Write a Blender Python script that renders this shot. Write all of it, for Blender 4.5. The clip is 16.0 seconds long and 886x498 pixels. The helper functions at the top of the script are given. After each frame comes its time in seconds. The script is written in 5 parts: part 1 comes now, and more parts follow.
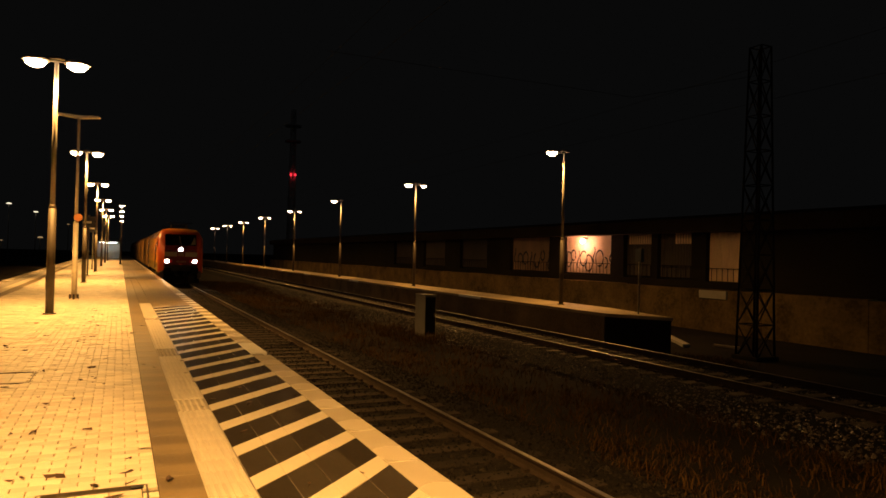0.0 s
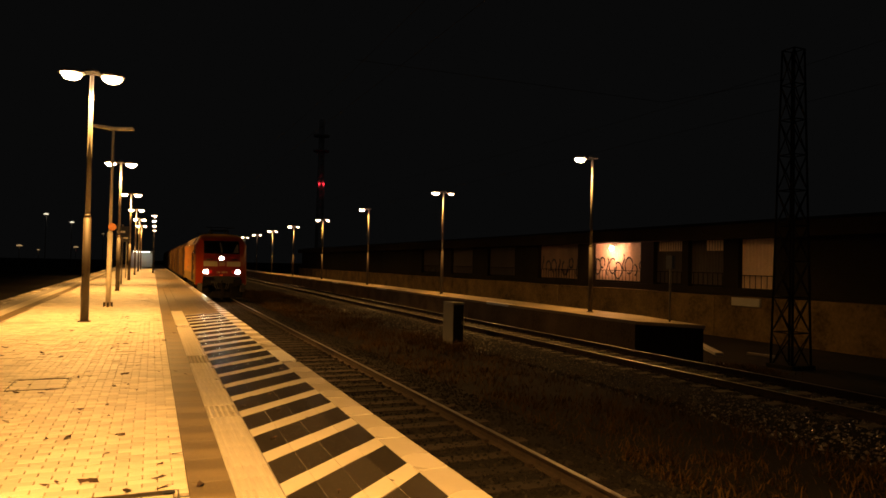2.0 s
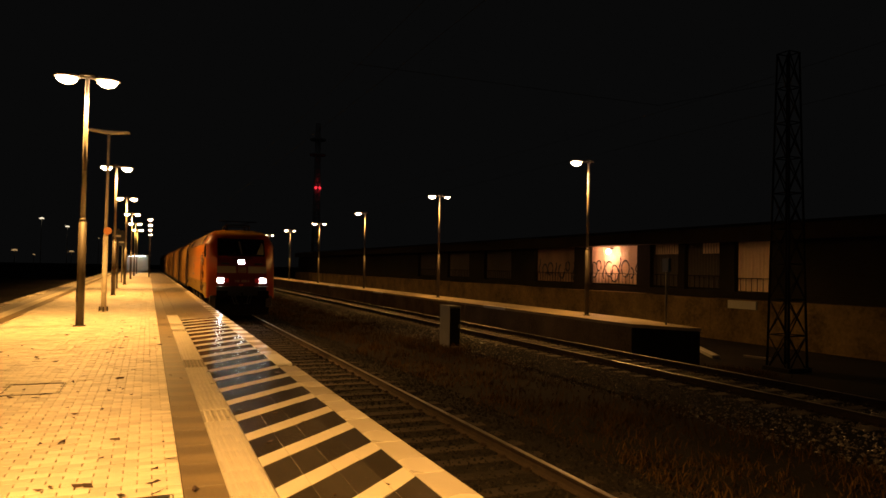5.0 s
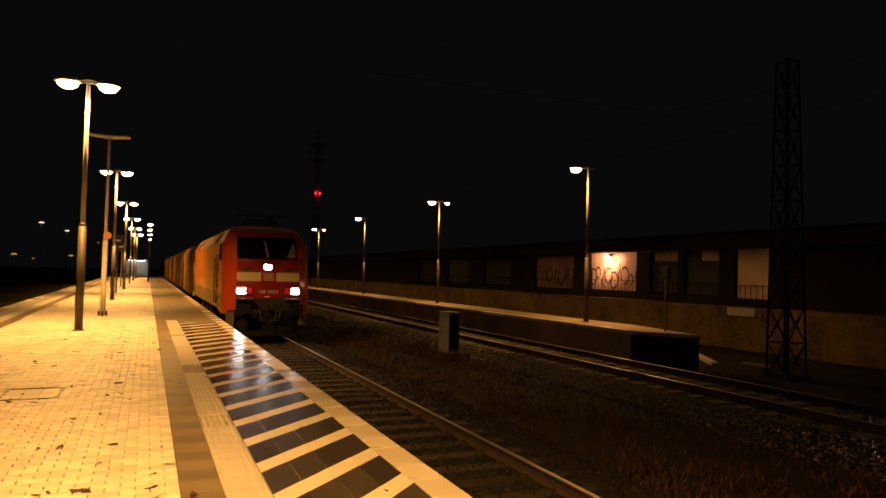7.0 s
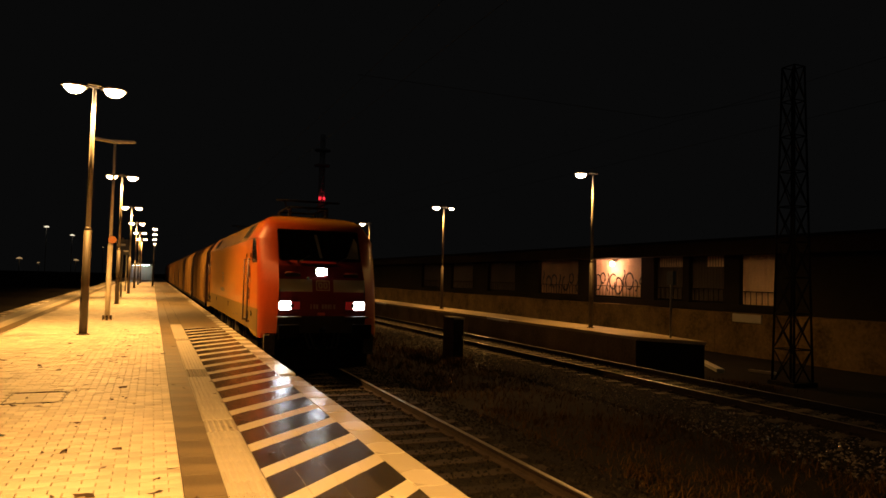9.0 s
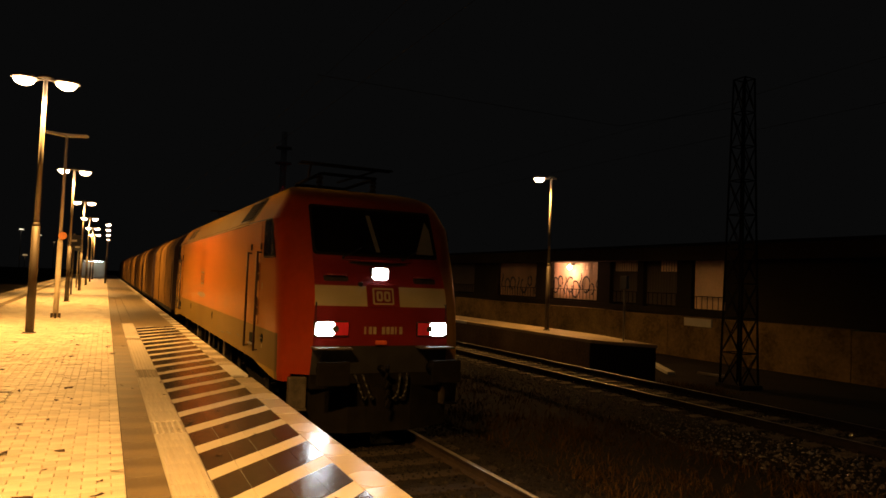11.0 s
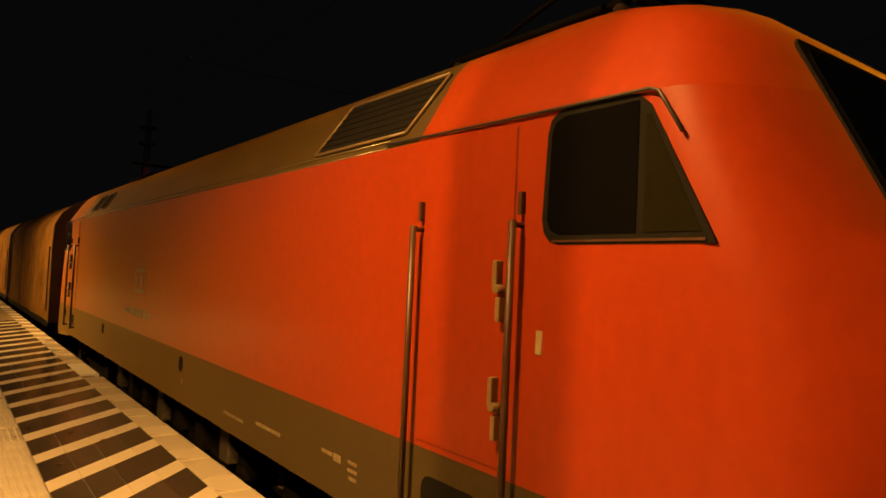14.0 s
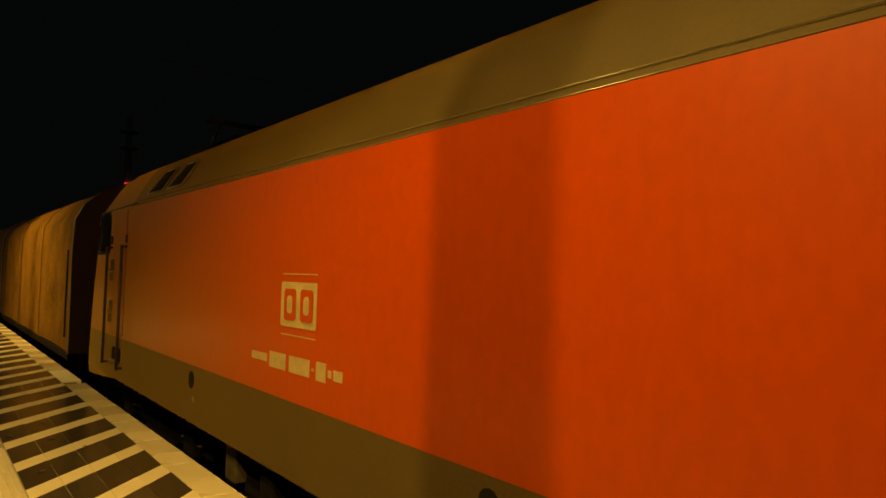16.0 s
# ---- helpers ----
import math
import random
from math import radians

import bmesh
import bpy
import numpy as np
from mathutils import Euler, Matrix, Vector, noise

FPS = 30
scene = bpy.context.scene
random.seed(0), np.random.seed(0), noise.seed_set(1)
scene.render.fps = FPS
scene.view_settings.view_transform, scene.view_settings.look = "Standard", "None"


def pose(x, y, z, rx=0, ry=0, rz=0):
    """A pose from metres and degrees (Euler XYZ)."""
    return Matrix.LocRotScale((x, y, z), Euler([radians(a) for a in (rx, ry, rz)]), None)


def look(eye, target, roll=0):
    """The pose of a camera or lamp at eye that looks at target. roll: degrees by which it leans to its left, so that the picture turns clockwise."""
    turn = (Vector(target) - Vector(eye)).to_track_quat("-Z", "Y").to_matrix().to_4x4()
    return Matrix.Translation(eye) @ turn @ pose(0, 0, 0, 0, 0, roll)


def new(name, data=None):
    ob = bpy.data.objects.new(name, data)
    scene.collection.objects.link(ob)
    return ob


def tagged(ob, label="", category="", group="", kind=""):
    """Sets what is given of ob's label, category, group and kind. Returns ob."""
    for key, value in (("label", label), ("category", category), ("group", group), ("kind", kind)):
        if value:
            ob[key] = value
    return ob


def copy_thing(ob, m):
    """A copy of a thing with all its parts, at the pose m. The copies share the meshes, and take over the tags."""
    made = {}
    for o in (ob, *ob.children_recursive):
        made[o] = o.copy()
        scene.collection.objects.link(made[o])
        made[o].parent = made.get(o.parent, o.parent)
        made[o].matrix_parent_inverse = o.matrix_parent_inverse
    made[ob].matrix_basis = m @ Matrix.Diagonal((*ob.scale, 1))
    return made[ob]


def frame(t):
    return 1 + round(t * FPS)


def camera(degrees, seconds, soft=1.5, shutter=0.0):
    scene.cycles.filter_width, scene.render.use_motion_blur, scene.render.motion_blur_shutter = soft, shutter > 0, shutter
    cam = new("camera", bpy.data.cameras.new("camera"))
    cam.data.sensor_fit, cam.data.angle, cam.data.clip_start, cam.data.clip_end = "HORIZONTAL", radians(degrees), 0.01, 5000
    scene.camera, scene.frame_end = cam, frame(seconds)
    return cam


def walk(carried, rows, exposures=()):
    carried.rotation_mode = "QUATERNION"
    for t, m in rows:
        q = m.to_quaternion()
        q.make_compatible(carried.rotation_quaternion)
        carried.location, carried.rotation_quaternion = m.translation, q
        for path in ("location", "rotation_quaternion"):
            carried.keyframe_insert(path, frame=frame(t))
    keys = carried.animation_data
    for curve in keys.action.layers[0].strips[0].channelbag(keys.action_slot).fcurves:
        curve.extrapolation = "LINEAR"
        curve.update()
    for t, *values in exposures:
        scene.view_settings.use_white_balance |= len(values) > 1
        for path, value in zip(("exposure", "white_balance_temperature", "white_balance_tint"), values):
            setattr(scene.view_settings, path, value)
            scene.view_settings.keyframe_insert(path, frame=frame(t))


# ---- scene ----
# ---- camera ----
cam = camera(65.43, 16.0, soft=1.6)


def aim(x, y, z, yaw, pitch, lean):
    """The camera's pose: yaw to the right of the track's line, pitch upwards, lean to the left."""
    a, b = radians(yaw), radians(pitch)
    way = Vector((math.sin(a) * math.cos(b), math.cos(a) * math.cos(b), math.sin(b)))
    return look((x, y, z), Vector((x, y, z)) + way, lean)


PATH = [
    (0.0, aim(-0.001, -0.040, 1.616, 25.11, 0.64, 1.36)),
    (0.5, aim(0.001, -0.044, 1.607, 24.77, 1.09, 0.68)),
    (1.0, aim(-0.001, 0.004, 1.594, 23.45, 1.21, 0.89)),
    (1.5, aim(0.004, 0.000, 1.594, 22.94, 1.17, 1.25)),
    (2.0, aim(0.002, -0.001, 1.596, 22.83, 1.27, 1.18)),
    (2.5, aim(0.000, 0.000, 1.600, 22.65, 1.44, 1.35)),
    (3.0, aim(0.001, 0.011, 1.594, 22.77, 1.64, 1.15)),
    (3.5, aim(0.001, -0.003, 1.596, 23.06, 1.66, 1.10)),
    (4.0, aim(0.005, 0.008, 1.589, 23.13, 1.55, 1.02)),
    (6.5, aim(0.013, 0.004, 1.596, 23.08, 1.84, 1.18)),
    (7.0, aim(0.009, -0.003, 1.595, 23.13, 2.06, 1.29)),
    (7.5, aim(0.009, -0.003, 1.592, 22.98, 2.24, 1.42)),
    (8.0, aim(0.002, 0.010, 1.592, 22.72, 2.42, 1.46)),
    (10.5, aim(0.015, 0.037, 1.581, 23.78, 2.77, 1.84)),
    (11.0, aim(0.053, -0.090, 1.622, 25.98, 2.66, 2.21)),
    (11.5, aim(0.085, -0.122, 1.650, 27.71, 2.60, 3.03)),
    (12.0, aim(0.092, -0.089, 1.627, 26.55, 2.62, 3.43)),
    (12.5, aim(0.056, -0.008, 1.621, 28.79, 2.93, 2.01)),
    (13.0, aim(0.030, -0.050, 1.644, 32.88, 2.86, 1.90)),
    (13.5, aim(0.073, -0.134, 1.688, 34.41, 2.19, 2.28)),
    (14.0, aim(0.112, -0.210, 1.721, 36.23, 2.23, 2.65)),
    (14.5, aim(0.140, -0.225, 1.735, 36.97, 1.82, 2.45)),
    (15.0, aim(0.138, -0.190, 1.712, 38.33, 2.33, 2.68)),
    (15.5, aim(0.150, -0.215, 1.730, 38.10, 2.05, 1.93)),
    (16.0, aim(0.136, -0.209, 1.699, 37.42, 2.33, 1.67)),
]
walk(cam, PATH, [(0.0, 0.0, 6500, 10), (10.5, 0.0, 6500, 10), (12.5, 0.0, 6500, 10), (14.0, -0.34, 6500, 10), (14.5, -0.36, 6500, 10), (15.0, -0.5, 6500, -4), (16.0, -0.64, 6500, -32)])

# ---- night sky and exposure ----
world = bpy.data.worlds.new("night")
scene.world = world
world.use_nodes = True
world.node_tree.nodes["Background"].inputs[0].default_value = (0.6, 0.6, 0.6, 1)
world.node_tree.nodes["Background"].inputs[1].default_value = 0.0045

RAIL = -0.80          # top of rail below the platform
BED = -0.98           # ballast
EDGE = 2.2            # platform edge
TRACK_A, TRACK_B = 3.85, 12.0
EDGE_B = 13.48
LAMP_X = -1.5
LAMPS_A = [2.35, 19.1, 36.4, 53.7, 71.0, 88.3, 105.6]
LAMPS_B = [20.6, 34.3, 48.2, 62.8, 77.0, 91.6, 106.2, 120.8]
SODIUM = (1.0, 0.485, 0.11)


def spot(x, y, z, watts, soft=0.010, colour=SODIUM, cone=139, blend=0.62):
    d = bpy.data.lights.new("lamp_light", "SPOT")
    d.energy, d.color, d.spot_size, d.spot_blend = watts, colour, radians(cone), blend
    d.shadow_soft_size = soft
    ob = new("lamp_light", d)
    ob.matrix_world = pose(x, y, z)
    return ob


for i, y in enumerate(LAMPS_A):
    if i < 4:
        for side in (-1, 1):
            spot(LAMP_X + side * 0.45, y, 5.93, 3200)
    else:
        spot(LAMP_X - 0.45, y, 5.93, 5400)
for i, y in enumerate(LAMPS_B[:6]):
    spot(14.4 - 0.5, y, 5.28, 1350, 0.14, cone=158, blend=0.5)



# ---- materials ----
def mat(name, colour, rough=0.6, metal=0.0, vary=0.25, grain=8.0, fine=90.0, bump=0.0, island=0.0, spec=0.5, emit=None, coords="Object", dust=0.0, coat=0.0, stretch=(1, 1, 1)):
    """A surface with variation at two scales, a little relief, and a tone for each piece."""
    m = bpy.data.materials.new(name)
    m.use_nodes = True
    nt = m.node_tree
    n, l = nt.nodes, nt.links
    b = n["Principled BSDF"]
    b.inputs["Roughness"].default_value = rough
    b.inputs["Metallic"].default_value = metal
    b.inputs["Specular IOR Level"].default_value = spec
    if coat:
        b.inputs["Coat Weight"].default_value, b.inputs["Coat Roughness"].default_value = coat, 0.09
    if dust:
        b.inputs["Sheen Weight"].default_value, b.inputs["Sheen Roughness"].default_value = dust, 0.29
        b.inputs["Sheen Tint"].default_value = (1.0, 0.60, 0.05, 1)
    tc = n.new("ShaderNodeTexCoord")
    big, small = n.new("ShaderNodeTexNoise"), n.new("ShaderNodeTexNoise")
    big.inputs["Scale"].default_value, small.inputs["Scale"].default_value = grain, fine
    big.inputs["Detail"].default_value, small.inputs["Detail"].default_value = 5, 3
    mp = n.new("ShaderNodeMapping")
    mp.inputs["Scale"].default_value = stretch
    l.new(tc.outputs[coords], mp.inputs["Vector"])
    for t in (big, small):
        l.new(mp.outputs[0], t.inputs["Vector"])
    mix = n.new("ShaderNodeMix")
    mix.data_type = "FLOAT"
    mix.inputs[0].default_value = 0.35
    l.new(big.outputs[0], mix.inputs[2])
    l.new(small.outputs[0], mix.inputs[3])
    ramp = n.new("ShaderNodeValToRGB")
    c = Vector(colour[:3])
    lo, hi = c * (1 - vary), c * (1 + vary)
    ramp.color_ramp.elements[0].position, ramp.color_ramp.elements[1].position = 0.3, 0.7
    ramp.color_ramp.elements[0].color = (*lo, 1)
    ramp.color_ramp.elements[1].color = (*hi, 1)
    l.new(mix.outputs[0], ramp.inputs[0])
    out = ramp.outputs[0]
    if island:
        geo, info = n.new("ShaderNodeNewGeometry"), n.new("ShaderNodeObjectInfo")
        add = n.new("ShaderNodeMath")
        add.operation = "ADD"
        l.new(geo.outputs["Random Per Island"], add.inputs[0])
        l.new(info.outputs["Random"], add.inputs[1])
        fr = n.new("ShaderNodeMath")
        fr.operation = "FRACT"
        l.new(add.outputs[0], fr.inputs[0])
        rng = n.new("ShaderNodeMapRange")
        rng.inputs[3].default_value, rng.inputs[4].default_value = 1 - island, 1 + island
        l.new(fr.outputs[0], rng.inputs[0])
        hsv = n.new("ShaderNodeHueSaturation")
        l.new(out, hsv.inputs["Color"])
        l.new(rng.outputs[0], hsv.inputs["Value"])
        out = hsv.outputs[0]
    l.new(out, b.inputs["Base Color"])
    rr = n.new("ShaderNodeMapRange")
    rr.inputs[3].default_value, rr.inputs[4].default_value = max(0.02, rough - 0.12), min(1, rough + 0.12)
    l.new(big.outputs[0], rr.inputs[0])
    l.new(rr.outputs[0], b.inputs["Roughness"])
    if bump:
        bp = n.new("ShaderNodeBump")
        bp.inputs["Strength"].default_value, bp.inputs["Distance"].default_value = 0.6, bump
        l.new(mix.outputs[0], bp.inputs["Height"])
        l.new(bp.outputs[0], b.inputs["Normal"])
    if emit:
        b.inputs["Emission Color"].default_value = (*emit[:3], 1)
        b.inputs["Emission Strength"].default_value = emit[3]
    return m


CONCRETE = mat("concrete", (0.32, 0.30, 0.26), 0.75, vary=0.2, grain=1.5, fine=60, bump=0.003)
COPING = mat("coping", (0.48, 0.43, 0.34), 0.26, vary=0.12, grain=1.2, fine=120, bump=0.001, island=0.06)
# brown raised in tone, so the platform face's lamplight is in the colour
EDGE_PANEL = mat("edge_panel", (0.20, 0.145, 0.08), 0.9, spec=0.1, vary=0.5, grain=0.8, fine=12, bump=0.004)
PLAT_B = mat("worn_platform", (0.36, 0.285, 0.16), 0.6, vary=0.35, grain=0.9, fine=40, bump=0.002, island=0.15)
PALE = mat("pale_slab", (0.53, 0.48, 0.38), 0.34, vary=0.12, grain=2, fine=120, bump=0.001, island=0.06)
DARK = mat("dark_slab", (0.036, 0.029, 0.020), 0.22, vary=0.35, grain=3, fine=150, bump=0.001, island=0.25)
PAVER = mat("paver", (0.55, 0.49, 0.39), 0.52, vary=0.2, grain=1.6, fine=140, bump=0.002, island=0.2)
STUD = mat("stud_slab", (0.48, 0.44, 0.37), 0.16, vary=0.15, grain=2, fine=120)
RIB = mat("rib_slab", (0.45, 0.41, 0.34), 0.36, vary=0.2, grain=2, fine=120, bump=0.001, island=0.1)
JOINT = mat("joint_sand", (0.10, 0.085, 0.07), 0.9, vary=0.3, grain=5, bump=0.002)
GREY_STRIP = mat("grey_strip", (0.145, 0.110, 0.060), 0.5, vary=0.6, grain=1.1, fine=40, bump=0.002, island=0.1, stretch=(1.0, 2.6, 1.0))
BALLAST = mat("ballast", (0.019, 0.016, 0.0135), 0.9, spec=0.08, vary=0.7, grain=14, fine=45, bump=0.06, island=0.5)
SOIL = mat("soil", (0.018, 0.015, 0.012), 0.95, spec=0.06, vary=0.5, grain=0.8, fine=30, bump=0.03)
GRASS = mat("dry_grass", (0.055, 0.031, 0.009), 0.9, spec=0.08, vary=0.4, grain=0.5, fine=20, island=0.4)
STEEL = mat("rail_steel", (0.36, 0.325, 0.29), 0.40, 0.9, vary=0.2, grain=3, fine=60)
RUST = mat("rust", (0.04, 0.028, 0.02), 0.85, 0.0, spec=0.15, vary=0.4, grain=6, fine=60, bump=0.002)
SLEEPER = mat("sleeper_wood", (0.034, 0.027, 0.022), 0.85, spec=0.12, vary=0.4, grain=5, fine=60, bump=0.006, island=0.3)
GALV = mat("galvanised", (0.18, 0.168, 0.15), 0.45, 0.15, vary=0.12, grain=6, fine=80)
POLE_DARK = mat("pole_dark", (0.05, 0.036, 0.022), 0.6, 0.1, vary=0.3, grain=3, fine=50)
POLE_PALE = mat("pole_pale", (0.50, 0.44, 0.34), 0.5, vary=0.25, grain=2.5, fine=50)
MARK_DIM = mat("faded_marking", (0.18, 0.14, 0.07), 0.7, vary=0.5, grain=30)
CAP = mat("lamp_cap", (0.30, 0.29, 0.27), 0.5, 0.3, vary=0.1)
GLOW = mat("lamp_glow", (1, 0.8, 0.5), 0.4, emit=(1.0, 0.60, 0.30, 60))
GLOW_B = mat("lamp_glow_far", (1, 0.8, 0.6), 0.4, emit=(1.0, 0.62, 0.36, 36))
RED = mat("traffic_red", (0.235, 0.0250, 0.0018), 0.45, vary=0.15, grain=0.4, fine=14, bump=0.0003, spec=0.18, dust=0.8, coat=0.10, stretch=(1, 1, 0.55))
# darker copy of the traffic red, with the front's shade in its colour
FRONT_RED_SHADED = mat("front_red_shaded", (0.14, 0.0085, 0.0065), 0.38, vary=0.2, grain=1.6, fine=60, spec=0.4, coat=0.15)
GREY_BAND = mat("body_grey", (0.046, 0.032, 0.012), 0.55, vary=0.28, grain=0.9, fine=50, dust=0.6, spec=0.2)
CREAM = mat("cream_band", (0.30, 0.25, 0.135), 0.42, vary=0.12, grain=2)
BLACK = mat("black_paint", (0.018, 0.017, 0.016), 0.5, vary=0.3, grain=5)
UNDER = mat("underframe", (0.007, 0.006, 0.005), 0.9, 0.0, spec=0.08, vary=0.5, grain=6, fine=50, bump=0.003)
GLASS_DARK = mat("dark_glass", (0.003, 0.003, 0.0035), 0.06, vary=0.1, spec=0.14)
RUBBER = mat("black_rubber", (0.006, 0.0055, 0.005), 0.8, spec=0.12, vary=0.3)
GLOSS_RIB = mat("glossy_rib", (0.16, 0.13, 0.09), 0.22, 0.4, vary=0.3)
GLASS_OLIVE = mat("tinted_glass", (0.010, 0.009, 0.0045), 0.15, vary=0.15, spec=0.2)
WHITE = mat("white_paint", (0.82, 0.80, 0.75), 0.32, vary=0.1, grain=6)
HEADLIGHT = mat("headlight_glow", (1, 1, 1), 0.2, emit=(0.92, 0.96, 1.0, 32))
# tail lens given slight emission, a glow put into the material
TAIL_RED = mat("red_lens", (0.55, 0.02, 0.02), 0.2, emit=(1.0, 0.05, 0.04, 0.06))
TARP = mat("tarpaulin", (0.125, 0.066, 0.015), 0.9, spec=0.03, vary=0.5, grain=1.4, fine=12, bump=0.02)
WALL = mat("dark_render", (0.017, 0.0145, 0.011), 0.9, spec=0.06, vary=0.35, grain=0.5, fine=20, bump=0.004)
PARAPET = mat("old_concrete", (0.115, 0.080, 0.034), 0.9, spec=0.08, vary=0.7, grain=0.9, fine=9, bump=0.006)
# brightest of three tones of one sheet, lamplight put into the colour
SHEET_LIT = mat("lit_sheet", (0.74, 0.55, 0.40), 0.55, vary=0.2, grain=0.8, fine=20)
PAINT = mat("spray_paint", (0.03, 0.028, 0.03), 0.7, vary=0.3)
SLEEPER_B = mat("sleeper_concrete", (0.11, 0.095, 0.08), 0.85, spec=0.15, vary=0.35, grain=5, fine=60, bump=0.004, island=0.3)
GRAVEL = mat("gravel", (0.070, 0.058, 0.048), 0.32, vary=0.6, grain=12, fine=60, bump=0.01, island=0.9)
LEAF_M = mat("fallen_leaf", (0.05, 0.024, 0.01), 0.7, vary=0.4, grain=20, island=0.4)
GREY_PALE = mat("grey_slab", (0.26, 0.24, 0.21), 0.5, vary=0.2, grain=2, fine=90, bump=0.002)
BLIND = mat("blind", (0.13, 0.12, 0.085), 0.7, vary=0.15)
EDGE_TRIM = mat("worn_edge", (0.17, 0.115, 0.05), 0.4, vary=0.4, grain=3)
CREAM_OLD = mat("cream_worn", (0.27, 0.21, 0.12), 0.55, vary=0.25, grain=9, fine=60)
SEAM = mat("seam", (0.10, 0.012, 0.006), 0.7, vary=0.2)
RAIL_BROWN = mat("brown_rail", (0.055, 0.022, 0.010), 0.45, 0.1, vary=0.3, grain=10)
CHROME = mat("reflector", (0.6, 0.6, 0.62), 0.2, 0.9, vary=0.1)
SOCKET = mat("socket_cap", (0.55, 0.09, 0.03), 0.5, vary=0.2)
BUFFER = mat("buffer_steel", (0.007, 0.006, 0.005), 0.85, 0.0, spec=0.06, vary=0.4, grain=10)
GREASE = mat("greasy_metal", (0.085, 0.070, 0.050), 0.5, 0.3, vary=0.5, grain=9, fine=50)
TARP_DARK = mat("tarp_edge", (0.09, 0.05, 0.014), 0.85, spec=0.05, vary=0.3, grain=3)
WAGON_END = mat("wagon_end", (0.035, 0.015, 0.011), 0.6, vary=0.35, grain=3)
ORANGE = mat("sign_orange", (0.45, 0.16, 0.035), 0.5, vary=0.1)
SIGN = mat("sign_dark", (0.03, 0.035, 0.05), 0.4, vary=0.2)
COOL_GLOW = mat("cool_glow", (1, 1, 1), 0.4, emit=(0.75, 0.95, 1.0, 12))
WALL_GLOW = mat("wall_glow", (1, 1, 1), 0.4, emit=(1.0, 0.75, 0.5, 20))
RED_GLOW = mat("red_glow", (1, 0.1, 0.1), 0.4, emit=(1.0, 0.03, 0.05, 2.2))
FAR_GLOW = mat("far_glow", (1, 1, 1), 0.4, emit=(1.0, 0.85, 0.6, 1.2))
FAR_WARM = mat("far_warm", (1, 1, 1), 0.4, emit=(1.0, 0.6, 0.25, 0.35))
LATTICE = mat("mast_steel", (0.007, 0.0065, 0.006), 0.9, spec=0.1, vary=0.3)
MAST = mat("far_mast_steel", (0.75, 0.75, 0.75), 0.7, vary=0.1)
# middle tone of the same sheet, for a weakly lit panel
SHEET_MID = mat("half_lit_sheet", (0.24, 0.16, 0.11), 0.65, vary=0.4, grain=0.9)
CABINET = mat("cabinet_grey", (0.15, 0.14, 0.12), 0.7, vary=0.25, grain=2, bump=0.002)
# near-black tone of the same sheet, shade put into the colour
SHEET_UNLIT = mat("unlit_sheet", (0.05, 0.04, 0.032), 0.7, vary=0.3, grain=0.8)
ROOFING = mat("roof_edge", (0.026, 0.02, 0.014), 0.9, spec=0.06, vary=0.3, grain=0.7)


# ---- mesh helpers ----
def box(bm, x0, x1, y0, y1, z0, z1, bevel=0.0, m=0):
    v = [bm.verts.new((x, y, z)) for z in (z0, z1) for y in (y0, y1) for x in (x0, x1)]
    fs = [bm.faces.new([v[i] for i in f]) for f in ((0, 2, 3, 1), (4, 5, 7, 6), (0, 1, 5, 4), (2, 6, 7, 3), (0, 4, 6, 2), (1, 3, 7, 5))]
    for f in fs:
        f.material_index = m
    if bevel:
        es = {e for f in fs for e in f.edges}
        bmesh.ops.bevel(bm, geom=list(es), offset=bevel, segments=2, affect="EDGES", profile=0.6)


def tube(bm, a, b, r0, r1=None, n=12, caps=True):
    a, b = Vector(a), Vector(b)
    r1 = r0 if r1 is None else r1
    q = (b - a).to_track_quat("Z", "Y").to_matrix()
    rings = [[bm.verts.new(p + q @ Vector((r * math.cos(2 * math.pi * i / n), r * math.sin(2 * math.pi * i / n), 0))) for i in range(n)] for p, r in ((a, r0), (b, r1))]
    for i in range(n):
        f = bm.faces.new((rings[0][i], rings[0][(i + 1) % n], rings[1][(i + 1) % n], rings[1][i]))
        f.smooth = True
    if caps:
        bm.faces.new(rings[0][::-1])
        bm.faces.new(rings[1])


def rope(bm, points, r, n=5):
    """A tube in one piece through a row of points."""
    pts = [Vector(p) for p in points]
    rings = []
    for i, p in enumerate(pts):
        d = pts[min(i + 1, len(pts) - 1)] - pts[max(i - 1, 0)]
        q = d.to_track_quat("Z", "Y").to_matrix()
        rings.append([bm.verts.new(p + q @ Vector((r * math.cos(6.2832 * k / n), r * math.sin(6.2832 * k / n), 0))) for k in range(n)])
    for a, b in zip(rings, rings[1:]):
        for k in range(n):
            bm.faces.new((a[k], a[(k + 1) % n], b[(k + 1) % n], b[k])).smooth = True
    bm.faces.new(rings[0][::-1])
    bm.faces.new(rings[-1])


def prism(bm, outline, axis, a, b, m=0, ends=True):
    """Extrudes a closed outline of (u, v) along an axis from a to b: 'x' takes (y, z), 'y' takes (x, z), 'z' takes (x, y)."""
    def place(u, v, w):
        return {"x": (w, u, v), "y": (u, w, v), "z": (u, v, w)}[axis]
    r = [[bm.verts.new(place(u, v, w)) for u, v in outline] for w in (a, b)]
    k = len(outline)
    fs = [bm.faces.new((r[0][i], r[0][(i + 1) % k], r[1][(i + 1) % k], r[1][i])) for i in range(k)]
    if ends:
        fs += [bm.faces.new(r[0][::-1]), bm.faces.new(r[1])]
    for f in fs:
        f.material_index = m
    return fs


